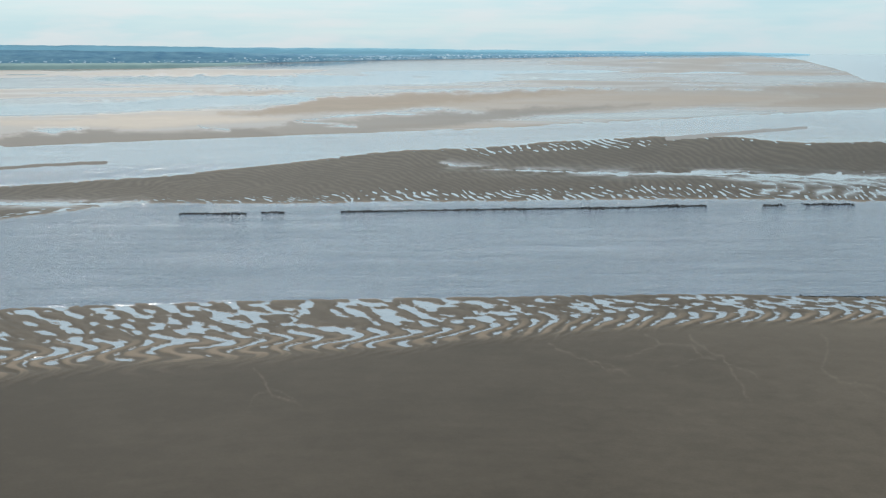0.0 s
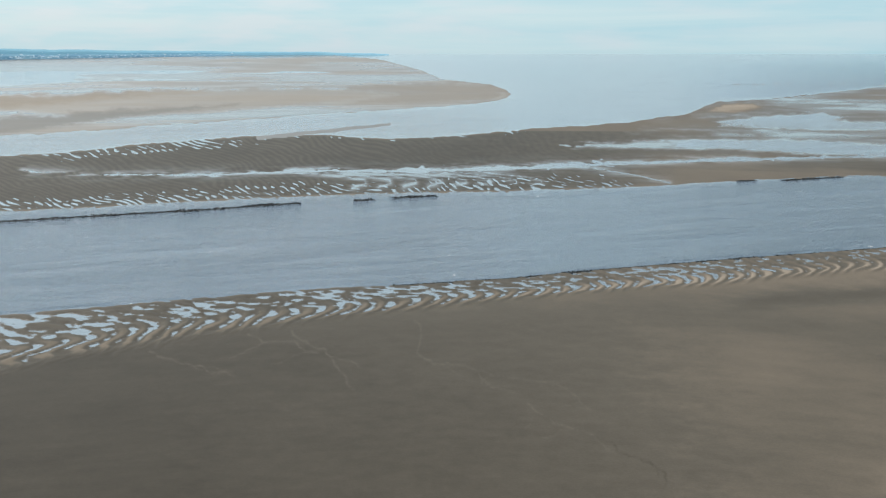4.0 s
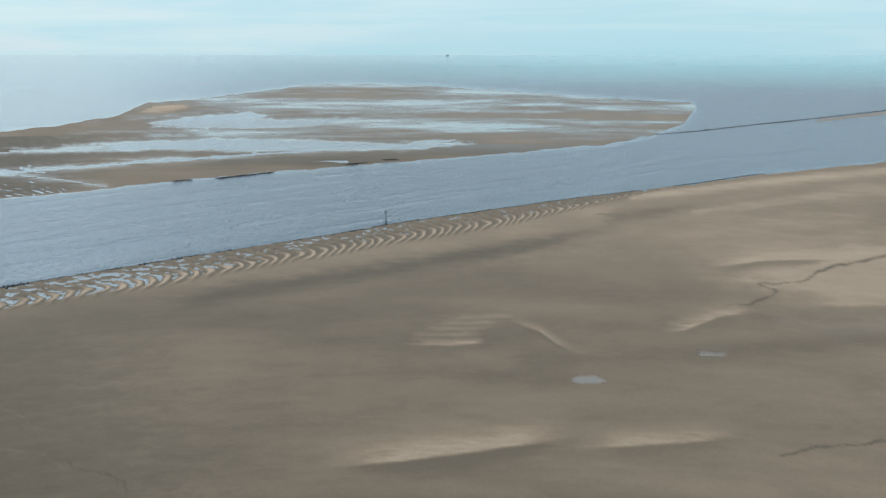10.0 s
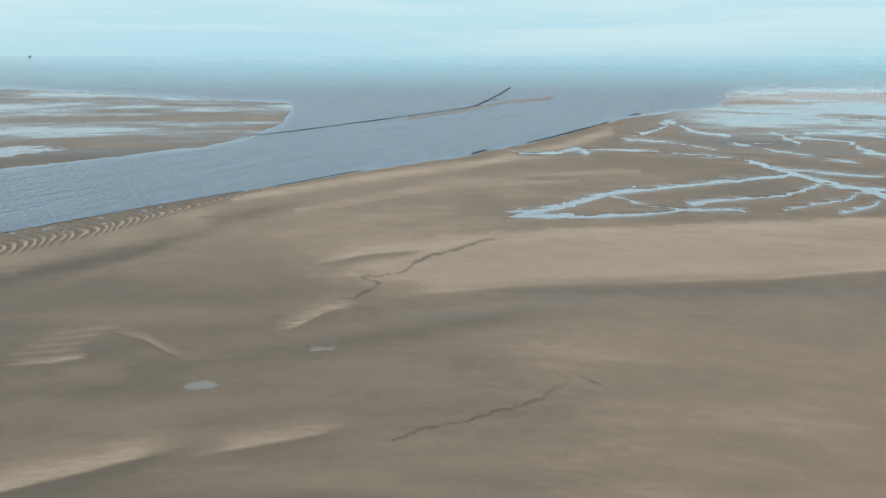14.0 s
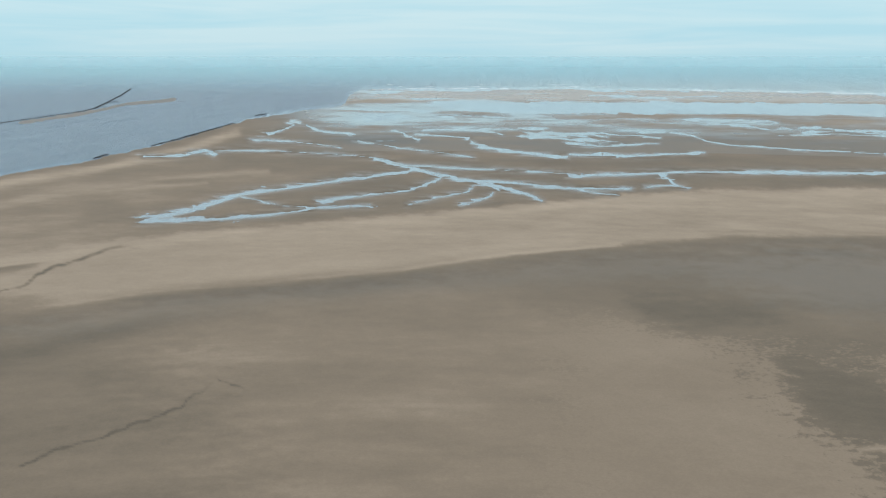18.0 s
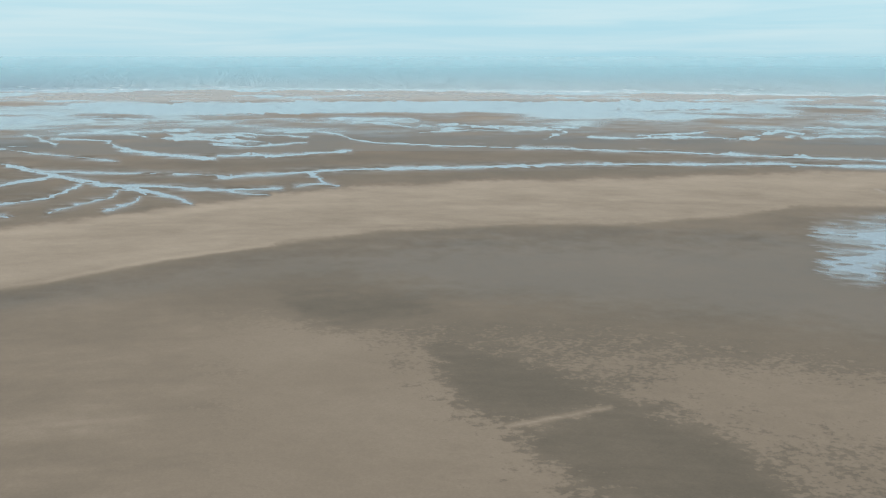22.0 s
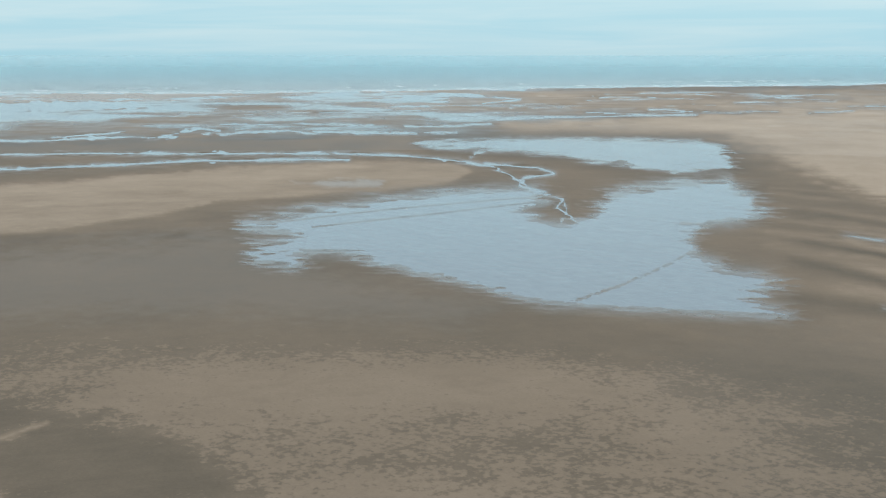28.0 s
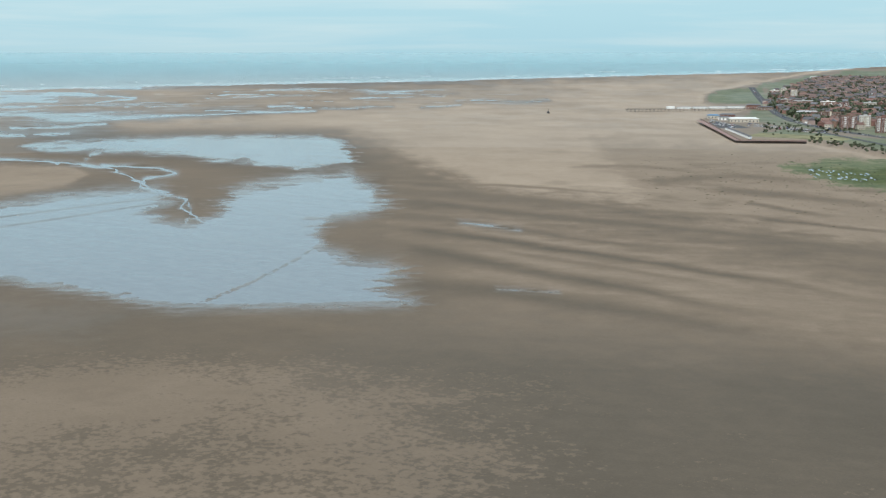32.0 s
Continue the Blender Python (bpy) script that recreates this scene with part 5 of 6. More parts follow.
for i in range(420):
    a = rng.choice((rng.gauss(-5, 3.5), rng.gauss(0.5, 4), rng.uniform(-24, 9)))
    f = float(np.interp(a, [-26, -13, -9, -5.1, 3.2, 13], [0.42, 0.42, 0.38, 0.30, 0.19, 0.03]))
    dip = f - abs(rng.gauss(0, 0.09))
    w, hh = rng.uniform(1.2, 5.0), rng.uniform(0.8, 2.2) * (2.4 if rng.random() < 0.04 else 1)
    top = float(np.interp(a, [-26, -13, -6, 3, 13], [-0.22, -0.12, 0.02, 0.03, 0.0]))
    base = f + 0.04
    q = rim_at(base) + 20 * max(0.0, min(1.0, (base - dip) / max(base - top, 0.05))) - 3
    c = Vector((q * math.sin(radians(a)), q * math.cos(radians(a)), H - q * math.tan(radians(dip))))
    k = len(b.v)
    b.box(-w, w, -2, 2, 0, hh)
    turn = Matrix.Rotation(-radians(a), 3, "Z")
    b.v[k:] = [tuple(c + turn @ Vector(v)) for v in b.v[k:]]
far_town = new("far_town", b.mesh("far_town", glow("hazy_pale_walls", (0.42, 0.55, 0.62), (0.62, 0.70, 0.74), 0.02, (1, 1, 1))))
tagged(far_town, "pale buildings of a distant town in haze", "town", kind="stuff")

# ---- training walls: low banks of dark stone along the channel ----
def stone_bank(runs, seed, width, size, step, tall, label):
    rng = random.Random(seed)
    b = Build()
    for pts in runs:
        line = [spot(*q)[0] for q in pts]
        line = [p.lerp(q, k / 12) for p, q in zip(line, line[1:]) for k in range(12)] + [line[-1]]
        ring, n = [], len(line)
        for i, p in enumerate(line):
            d = line[min(i + 1, n - 1)] - line[max(i - 1, 0)]
            side = Vector((-d.y, d.x, 0)).normalized()
            e = (0.45 + 0.9 * abs(noise.noise(Vector((p.x * 0.045, p.y * 0.045, seed))))) * min(1.0, 0.15 + 4.0 * min(i, n - 1 - i) / n)
            for k, hh in ((-1.7, -0.3), (-0.8, 0.55), (0.1, 0.8), (0.9, 0.5), (1.7, -0.3)):
                ring.append(p + side * width * e * k * rng.uniform(0.8, 1.2) + Vector((0, 0, tall * e * hh * rng.uniform(0.7, 1.2) - (0.2 if hh < 0 else 0))))
        b.add(ring, [(5 * i + j, 5 * i + j + 1, 5 * i + 6 + j, 5 * i + 5 + j) for i in range(n - 1) for j in range(4)])
        for (b0, d0), (b1, d1) in zip(pts, pts[1:]):
            p, _ = spot(b0, d0)
            q, _ = spot(b1, d1)
            n = max(2, int((q - p).length / step))
            side = Vector((-(q - p).y, (q - p).x, 0)).normalized()
            for i in range(n):
                f = (i + rng.random()) / n
                c = p.lerp(q, f)
                e = 0.45 + 0.9 * abs(noise.noise(Vector((c.x * 0.045, c.y * 0.045, seed))))
                c = c + side * rng.gauss(0, width * e)
                r = size * rng.uniform(0.6, 1.3) * (0.6 + 0.5 * e)
                b.rock((c.x, c.y, p.z + (q.z - p.z) * f + tall * e * rng.uniform(-0.4, 1.0) - r * 0.25), r, rng)
    ob = new("stone_training_wall", b.mesh("stone_training_wall", STONE))
    return tagged(ob, label, "stone wall", "training walls beside the channel")


FAR_RUNS = [[(-12.96, 7.65), (-9.73, 7.74)], [(-9.01, 7.70), (-7.90, 7.72)], [(15.60, 7.18), (16.57, 7.12)],
            [(17.55, 7.06), (19.65, 6.95)], [(34.42, 6.04), (35.26, 5.98)], [(36.52, 5.95), (39.16, 5.69)], [(42.84, 5.36), (43.78, 5.26)], [(44.71, 5.16), (45.24, 5.12)]]
for i, run in enumerate(FAR_RUNS):
    stone_bank([run], 20 + i, 3.6, 0.7, 0.2, 0.5, "short exposed bank of dark weedy stone in the channel")
stone_bank([[(-5.11, 7.73), (1.87, 7.65), (8.59, 7.48), (11.06, 7.35), (12.95, 7.27)], [(-5.1, 7.73), (-3.7, 7.72)], [(10.4, 7.37), (11.6, 7.33)], [(12.3, 7.29), (12.95, 7.27)]],
           40, 3.6, 0.7, 0.22, 0.5, "long exposed bank of dark weedy stone in the channel")
near_runs = [[(a, float(NEAR_BANK(a)) - 0.02) for a in np.arange(x0, x1, 0.7)] for x0, x1 in ((17.5, 38.5), (39.2, 57.5), (59, 63.2))]
for i, run in enumerate(near_runs):
    stone_bank([run], 50 + i, 1.1, 0.5, 0.3, 0.2, "low line of dark stone along the sandy bank")
stone_bank([[(68.7, 4.80), (69.4, 4.6)], [(71.4, 4.25), (72.5, 3.99), (75.4, 3.2)], [(76.4, 2.86), (76.9, 2.77)]], 60, 1.8, 0.9, 0.8, 0.4, "broken stone bank at the mouth of the channel")
stone_bank([[(58.1, 3.82), (59.8, 3.66), (62.8, 3.27), (65.07, 2.99), (66.7, 2.77), (68.4, 2.54), (68.9, 2.43), (69.5, 2.15), (70.2, 1.79), (70.6, 1.52)], [(69.3, 2.2), (70.0, 2.1)]],
           61, 1.6, 0.9, 0.7, 0.35, "long dark stone wall running out into the sea")


# ---- channel marks ----
def perch(bearing, dip, tall, lean, label):
    ob = thing("channel_beacon", label, "beacon", "beacons that mark the channel")
    part("base", Build().tube((0, 0, -0.5), (0, 0, 1.1), 1.0, 0.7, 10), STONE, ob)
    part("pole", Build().tube((0, 0, 1.0), (0, 0, tall), 0.30, 0.16, 10), IRON, ob, "dark iron pole")
    for sx, sy in ((1, 0), (-0.5, 0.86), (-0.5, -0.86)):
        part("brace", Build().tube((sx * 1.0, sy * 1.0, 0.2), (0, 0, tall * 0.42), 0.10, 0.08, 6), IRON, ob)
    cage = Build()
    for k in range(8):
        a0 = 2 * math.pi * k / 8
        cage.tube((0.5 * math.cos(a0), 0.5 * math.sin(a0), tall - 1.4), (0.5 * math.cos(a0), 0.5 * math.sin(a0), tall - 0.1), 0.06, 0.06, 5)
    cage.tube((0, 0, tall - 1.45), (0, 0, tall - 1.3), 0.55, 0.55, 12)
    part("topmark", cage, IRON, ob, "round topmark of iron bars")
    part("lamp", Build().tube((0, 0, tall), (0, 0, tall + 0.6), 0.2, 0.16, 8), IRON, ob)
    return put(ob, stand(bearing, dip) @ pose(0, 0, 0, lean, lean * 0.5, 0))


perch(44.75, 8.36, 8.6, 0, "tall dark iron beacon on the stone bank")
perch(65.07, 2.99, 10.5, 0, "dark iron beacon on the sea wall of stones")
perch(77.48, 2.46, 12.0, -4, "leaning dark beacon standing in shallow water")

rig = thing("gas_platform", "tiny grey platform on the sea horizon", "platform")
part("deck", Build().box(-9, 9, -6, 6, 8, 13), CONCRETE, rig)
for x in (-7, 7):
    for y in (-4, 4):
        part("leg", Build().tube((x, y, -2), (x, y, 8), 0.9, 0.9, 8), IRON, rig)
part("derrick", Build().tube((3, 0, 13), (3, 0, 24), 1.6, 0.5, 6), IRON, rig)
part("cabin", Build().box(-8, -2, -4, 4, 13, 17), WHITE, rig)
rig.matrix_basis = pose(4780 * math.sin(radians(47.83)), 4780 * math.cos(radians(47.83)), H - 4780 * math.tan(radians(0.10)), 0, 0, -47.83) @ Matrix.Diagonal((0.6, 0.6, 0.55, 1))

wreck = thing("stranded_beacon", "small dark conical iron beacon stranded on dry sand", "beacon")
part("body", Build().tube((0, 0, -0.3), (0, 0, 1.2), 2.3, 2.2, 12).tube((0, 0, 1.2), (0, 0, 4.4), 2.2, 0.5, 12), IRON, wreck)
part("mast", Build().tube((0, 0, 4.2), (0.2, 0, 7.6), 0.3, 0.16, 8), IRON, wreck)
part("ring", Build().tube((0, 0, 1.1), (0, 0, 1.4), 2.5, 2.5, 14), TIMBER, wreck)
put(wreck, stand(154.91, 2.95, 0.5, 15))


# ---- the seaside town ----
def tree(height, spread, seed, mat, label):
    rng = random.Random(seed)
    ob = thing("tree", label, "tree", "trees of the town")
    t = Build().tube((0, 0, -0.3), (0.1, 0, height * 0.45), 0.32, 0.2, 7)
    for i in range(5):
        a = rng.uniform(0, 6.28)
        t.tube((0.05, 0, height * rng.uniform(0.25, 0.42)), (math.cos(a) * spread * 0.6, math.sin(a) * spread * 0.6, height * rng.uniform(0.55, 0.8)), 0.15, 0.05, 5)
    part("trunk", t, BARK, ob)
    c = Build()
    lobes = [(rng.uniform(-0.55, 0.55) * spread, rng.uniform(-0.55, 0.55) * spread, height * rng.uniform(0.45, 0.85), spread * rng.uniform(0.3, 0.55)) for _ in range(8)]
    for i in range(260):
        lx, ly, lz, lr = rng.choice(lobes)
        d = Vector((rng.gauss(0, 1), rng.gauss(0, 1), rng.gauss(0, 0.8))).normalized() * lr * rng.uniform(0.5, 1.1)
        p = Vector((lx, ly, lz)) + d
        u = Vector((rng.uniform(-1, 1), rng.uniform(-1, 1), rng.uniform(-1, 1))).normalized()
        w = u.orthogonal().normalized()
        s = rng.uniform(0.4, 0.9)
        c.add([p - u * s - w * s, p + u * s - w * s * 0.6, p + u * s * 0.7 + w * s, p - u * s + w * s * 0.8], [(0, 1, 2, 3)])
    part("crown", c, mat, ob)
    return ob


PANE_W = Build().box(-0.55, 0.55, -0.04, 0.02, 0, 1.3).mesh("window", GLASS)
FRAME_W = Build().box(-0.68, 0.68, -0.02, 0.02, -0.13, 0).box(-0.68, 0.68, -0.02, 0.02, 1.3, 1.43).box(-0.68, -0.55, -0.02, 0.02, 0, 1.3).box(0.55, 0.68, -0.02, 0.02, 0, 1.3).mesh("window_frame", WHITE)


def window(parent, x, y, z, turn=0, size=1.0):
    m = pose(x, y, z, 0, 0, turn) @ Matrix.Diagonal((size, 1.5, size, 1))
    w = part("window", PANE_W, None, parent, m=m)
    part("window_frame", FRAME_W, None, w)
    return w


def house(w, d, h, rise, wall_mat, roof_mat, hip, label):
    ob = thing("house", label, "house", "houses of the town")
    part("wall", Build().box(-w / 2, w / 2, -d / 2, d / 2, -0.6, h), wall_mat, ob)
    part("roof", Build().prism(-w / 2 - 0.4, w / 2 + 0.4, -d / 2 - 0.5, d / 2 + 0.5, h, h + rise, hip), roof_mat, ob)
    part("chimney", Build().box(w * 0.28 - 0.5, w * 0.28 + 0.5, -0.45, 0.45, h + rise * 0.5, h + rise + 1.3), BRICK, ob)
    bay = Build().box(-w * 0.36, -w * 0.08, -d / 2 - 0.9, -d / 2, -0.6, h * 0.92)
    part("bay", bay, wall_mat, ob)
    for zf in (0.9, 3.7):
        if zf + 1.4 < h:
            window(ob, -w * 0.22, -d / 2 - 0.93, zf, 0, 1.2)
            window(ob, w * 0.25, -d / 2 - 0.03, zf, 0, 1.1)
    part("door", Build().box(0.3, 1.3, -d / 2 - 0.06, -d / 2 + 0.02, -0.3, 2.0), TIMBER, ob)
    return ob


HOUSES = [house(9, 9, 5.8, 3.4, BRICK, CLAYTILE, 0, "red-brick house with a clay tile gable roof"),
          house(14, 9, 5.8, 3.2, BRICK, SLATE, 2.5, "pair of red-brick houses under a slate roof"),
          house(10, 10, 6.0, 3.6, CREAM, CLAYTILE, 3.5, "cream rendered house with a hipped tile roof"),
          house(22, 9, 6.2, 3.4, BRICK, CLAYTILE, 0, "red-brick terrace with a long tile roof"),
          house(11, 9, 8.6, 3.6, BROWN, SLATE, 0, "three-storey brown brick villa with slates"),
          house(9, 8, 3.2, 2.8, CREAM, SLATE, 2.0, "low cream bungalow with a grey roof")]


def block(w, d, storeys, wall_mat, top_mat, label, white_bands=False, stair=False):
    """Flats: walls, parapet, roof, rows of windows, balconies and a lift house."""
    h = storeys * 2.9 + 0.6
    ob = thing("apartment_building", label, "apartment building", "blocks of flats by the sea")
    part("wall", Build().box(-w / 2, w / 2, -d / 2, d / 2, -0.6, h), wall_mat, ob)
    part("parapet", Build().box(-w / 2 - 0.25, w / 2 + 0.25, -d / 2 - 0.25, d / 2 + 0.25, h, h + 0.7), top_mat, ob)
    part("lift_house", Build().box(-2.5, 2.5, -2, 2, h + 0.7, h + 3.2), top_mat, ob)
    cols = max(3, int(w / 3.6))
    for s in range(storeys):
        for c in range(cols):
            x = -w / 2 + w * (c + 0.5) / cols
            window(ob, x, -d / 2 - 0.03, 0.9 + 2.9 * s, 0, 1.15)
        for c in range(2):
            window(ob, -w / 2 - 0.03, -d / 4 + c * d / 2, 0.9 + 2.9 * s, -90)
            window(ob, w / 2 + 0.03, -d / 4 + c * d / 2, 0.9 + 2.9 * s, 90)
        if white_bands and s > 0:
            for c in (0.25, 0.75):
                part("balcony", Build().box(-w / 2 + w * c - 2.0, -w / 2 + w * c + 2.0, -d / 2 - 1.4, -d / 2 - 0.05, 2.9 * s - 0.1, 2.9 * s + 0.95), WHITE, ob)
    if stair:
        part("stair_tower", Build().box(-1.6, 1.6, -d / 2 - 1.2, -d / 2 + 0.01, -0.6, h + 1.6), CREAM, ob)
    return ob


def car(paint, label):
    ob = thing("car", label, "car", "cars parked along the front")
    body = Build()
    body.add([(-2.1, -0.85, 0.35), (2.1, -0.85, 0.35), (2.1, 0.85, 0.35), (-2.1, 0.85, 0.35), (-2.05, -0.85, 0.85), (2.1, -0.85, 0.75), (2.1, 0.85, 0.75), (-2.05, 0.85, 0.85)],
             [(3, 2, 1, 0), (4, 5, 6, 7), (0, 1, 5, 4), (1, 2, 6, 5), (2, 3, 7, 6), (3, 0, 4, 7)])
    part("body", body, paint, ob)
    cab = Build()
    cab.add([(-1.9, -0.8, 0.83), (1.1, -0.8, 0.78), (1.1, 0.8, 0.78), (-1.9, 0.8, 0.83), (-1.3, -0.62, 1.42), (0.3, -0.62, 1.42), (0.3, 0.62, 1.42), (-1.3, 0.62, 1.42)],
            [(4, 5, 6, 7), (0, 1, 5, 4), (1, 2, 6, 5), (2, 3, 7, 6), (3, 0, 4, 7)])
    part("windscreen", cab, GLASS, ob)
    part("car_roof", Build().box(-1.3, 0.3, -0.62, 0.62, 1.42, 1.47), paint, ob)
    for x in (-1.3, 1.35):
        for y in (-0.8, 0.8):
            part("wheel", Build().tube((x, y - 0.1, 0.32), (x, y + 0.1, 0.32), 0.32, 0.32, 10), TYRE, ob)
    return ob


CARS = [car(p, "%s car with dark windows on asphalt" % n) for p, n in zip(PAINTS, ("white", "silver", "black", "red", "blue"))]
TREES = [tree(9, 4.0, 1, LEAF, "dark green leafy tree among the houses"), tree(12, 5.0, 2, LEAF, "tall dark green tree among the houses"),
         tree(7, 3.6, 3, LEAF, "small round dark green tree"), tree(4, 3.6, 4, SCRUB, "low grey-green shrub on the lawn")]

# terrain features of the town
road = tagged(ribbon("road", [(164.57, 1.64), (164.84, 1.99), (165.25, 2.43), (165.79, 2.88), (166.5, 3.2), (167.6, 3.45), (169.3, 3.72), (172, 4.05)], 14, 0.06, ASPHALT), "grey asphalt coast road with parked cars", "road", kind="structure")
walkpath = tagged(ribbon("pavement", [(166.33, 3.58), (167.49, 3.64), (169.27, 3.97), (170.8, 4.25), (173, 4.6)], 7, 0.30, ASPHALT, 0.5), "dark tarmac path between the lawns", "path", kind="structure")
carpark = tagged(ribbon("pavement", [(162.85, 3.36), (163.3, 3.44), (163.9, 3.58)], 40, 0.08, ASPHALT), "asphalt car park behind the promenade", "car park", kind="structure")
lawn = tagged(ribbon("lawn", [(164.7, 3.87), (169.2, 3.99)], 62, 0.12, GRASS), "dry yellow-green lawn behind the sea wall", "lawn", kind="structure")

# sea wall and promenade
def sea_wall(pts, label):
    ps = [stand(q[0], q[1]).translation for q in pts]
    root = thing("sea_wall", label, "sea wall")
    for i in range(len(ps) - 1):
        p, q = ps[i], ps[i + 1]
        n = max(1, int((q - p).length / 30))
        for k in range(n):
            a, c = p.lerp(q, k / n), p.lerp(q, (k + 1) / n)
            ang = math.degrees(math.atan2(c.y - a.y, c.x - a.x))
            ln = (c - a).length
            m = pose(a.x, a.y, 0, 0, 0, ang)
            part("wall_section", Build().add([(0, -0.8, -0.5), (ln, -0.8, -0.5), (ln, 1.2, -0.5), (0, 1.2, -0.5), (0, 0.2, 3.9), (ln, 0.2, 3.9), (ln, 1.0, 3.9), (0, 1.0, 3.9)],
                                             [(3, 2, 1, 0), (4, 5, 6, 7), (0, 1, 5, 4), (1, 2, 6, 5), (2, 3, 7, 6), (3, 0, 4, 7)]), CONCRETE, root, m=m)
            part("coping", Build().box(0, ln - 0.05, 0.0, 1.2, 3.9, 4.15), BROWN, root, m=m)
    return root


sea_wall([(162.26, 3.28), (163.2, 3.80), (164.1, 4.30), (165.6, 4.28), (167.2, 4.27)], "dark stained concrete sea wall with brick coping")
prom = tagged(ribbon("pavement", [(162.2, 3.24), (163.2, 3.72), (164.1, 4.16), (165.6, 4.14), (167.2, 4.13)], 9, 0.12, plain("red_paving", (0.29, 0.19, 0.165), 0.9, 0.8, 0.2)), "reddish paved promenade along the sea wall", "promenade", kind="structure")

# beach huts
hut = thing("beach_hut", "white-painted wooden beach hut on the promenade", "beach hut", "row of beach huts")
part("wall", Build().box(-1.5, 1.5, -1.5, 1.5, 0, 2.6), WHITE, hut)
part("roof", Build().prism(-1.8, 1.8, -1.7, 1.7, 2.6, 3.7), SLATE, hut)
part("door", Build().box(-0.5, 0.5, -1.56, -1.48, 0.05, 2.0), BLUEROOF, hut)
part("step", Build().box(-0.7, 0.7, -2.1, -1.5, 0, 0.2), TIMBER, hut)
for i in range(16):
    f = i / 15
    m = stand(163.5 + 1.1 * f, 3.66 + 0.42 * f, LAND_UP, 35)
    put(hut, m) if i == 0 else copy_thing(hut, m)

# blocks of flats and halls
BLOCKS = [(165.62, 1.98, 26, 14, 4, BRICK, WHITE, 10, "red-brick flats with white balconies", True, False),
          (166.05, 1.86, 18, 14, 4, CREAM, FLATROOF, 0, "cream flats with brick ends", False, False),
          (166.52, 2.15, 16, 16, 8, CREAM, BROWN, 5, "tall cream and brick tower of flats", True, False),
          (166.15, 2.50, 30, 14, 5, BRICK, FLATROOF, 30, "red-brick seafront hotel block", False, True),
          (166.95, 2.50, 42, 14, 4, BROWN, FLATROOF, 5, "long brick flats with a white roof edge", False, False),
          (168.05, 2.60, 30, 14, 5, BROWN, WHITE, 0, "modern flats with white bands and dark glass", True, False),
          (168.75, 2.62, 22, 14, 5, BRICK, SLATE, 0, "modern brick flats with a white parapet", True, False),
          (168.22, 3.16, 34, 16, 5, BROWN, BROWN, -5, "brown brick flats with a pale stair tower", False, True),
          (168.99, 3.51, 24, 16, 7, BRICK, BROWN, 12, "tall red-brick flats with a white cornice", True, False),
          (169.73, 3.42, 18, 16, 6, CREAM, FLATROOF, 0, "pale grey rendered flats by the sea", True, False),
          (170.55, 3.66, 20, 16, 8, BRICK, BRICK, -10, "red-brick tower of flats with plain roof", True, False),
          (171.6, 3.7, 26, 16, 6, BRICK, WHITE, 5, "red-brick flats facing the lawns", True, False),
          (169.9, 2.55, 26, 14, 4, CREAM, FLATROOF, 15, "cream rendered hotel with flat roof", False, False),
          (165.95, 2.2, 16, 12, 3, BRICK, CLAYTILE, -15, "small red-brick guest house block", False, False)]
for a, d, w, dp, st, wm_, tm_, tn, lb, wb_, sr in BLOCKS:
    put(block(w, dp, st, wm_, tm_, lb, wb_, sr), stand(a, d, LAND_UP, tn, 0.80))


def hall(w, d, h, wall_mat, roof_mat, label, name="pavilion"):
    ob = thing(name, label, "pavilion")
    part("wall", Build().box(-w / 2, w / 2, -d / 2, d / 2, -0.5, h), wall_mat, ob)
    part("roof", Build().prism(-w / 2 - 0.8, w / 2 + 0.8, -d / 2 - 0.8, d / 2 + 0.8, h, h + 1.8, 4), roof_mat, ob)
    for i in range(int(w / 5)):
        window(ob, -w / 2 + 2.5 + 5 * i, -d / 2 - 0.03, 0.8, 0, 1.6)
    return ob


put(hall(40, 20, 5, CREAM, WHITE, "low pale seaside pavilion with a white roof"), stand(164.25, 3.28, LAND_UP, 10))
put(hall(18, 12, 4.5, CREAM, BLUEROOF, "low seaside building with a blue sheet roof"), stand(162.84, 3.13, LAND_UP, 5))
put(hall(22, 12, 4.5, BRICK, SLATE, "low brick seaside building with slate roof"), stand(163.5, 3.08, LAND_UP, -5))
put(hall(16, 10, 4.0, WHITE, SLATE, "small white cafe beside the car park"), stand(163.35, 3.2, LAND_UP, 0))
put(hall(30, 16, 8, WHITE, FLATROOF, "ornate white seafront hall"), stand(167.15, 3.0, LAND_UP, 0))
put(hall(24, 12, 5, WHITE, FLATROOF, "long white building among the dunes"), stand(167.36, 1.17, LAND_UP, 0))
put(hall(24, 12, 7, BRICK, SLATE, "brick amusement hall at the head of the pier"), stand(164.7, 2.66, LAND_UP, 0))
put(hall(26, 12, 5, BROWN, SLATE, "dark low building beside the pier"), stand(165.25, 2.7, LAND_UP, 0))

# the pier
pier = thing("pier", "long iron pier with a timber deck and white pavilions", "pier")
pa, pb = stand(158.67, 2.87).translation, stand(164.4, 2.74).translation
plen = (pb - pa).length
pang = math.degrees(math.atan2(pb.y - pa.y, pb.x - pa.x))
pier.matrix_basis = pose(pa.x, pa.y, pa.z, 0, 0, pang)
part("deck", Build().box(0, plen, -4, 4, 4.6, 5.1), TIMBER, pier)
PILE = Build().tube((0, 0, -1.0), (0, 0, 4.6), 0.32, 0.28, 8).mesh("pile", IRON)
CROSS = Build().box(-0.2, 0.2, -3.6, 3.6, 4.0, 4.6).mesh("crossbeam", IRON)
nb_ = int(plen / 6.5)
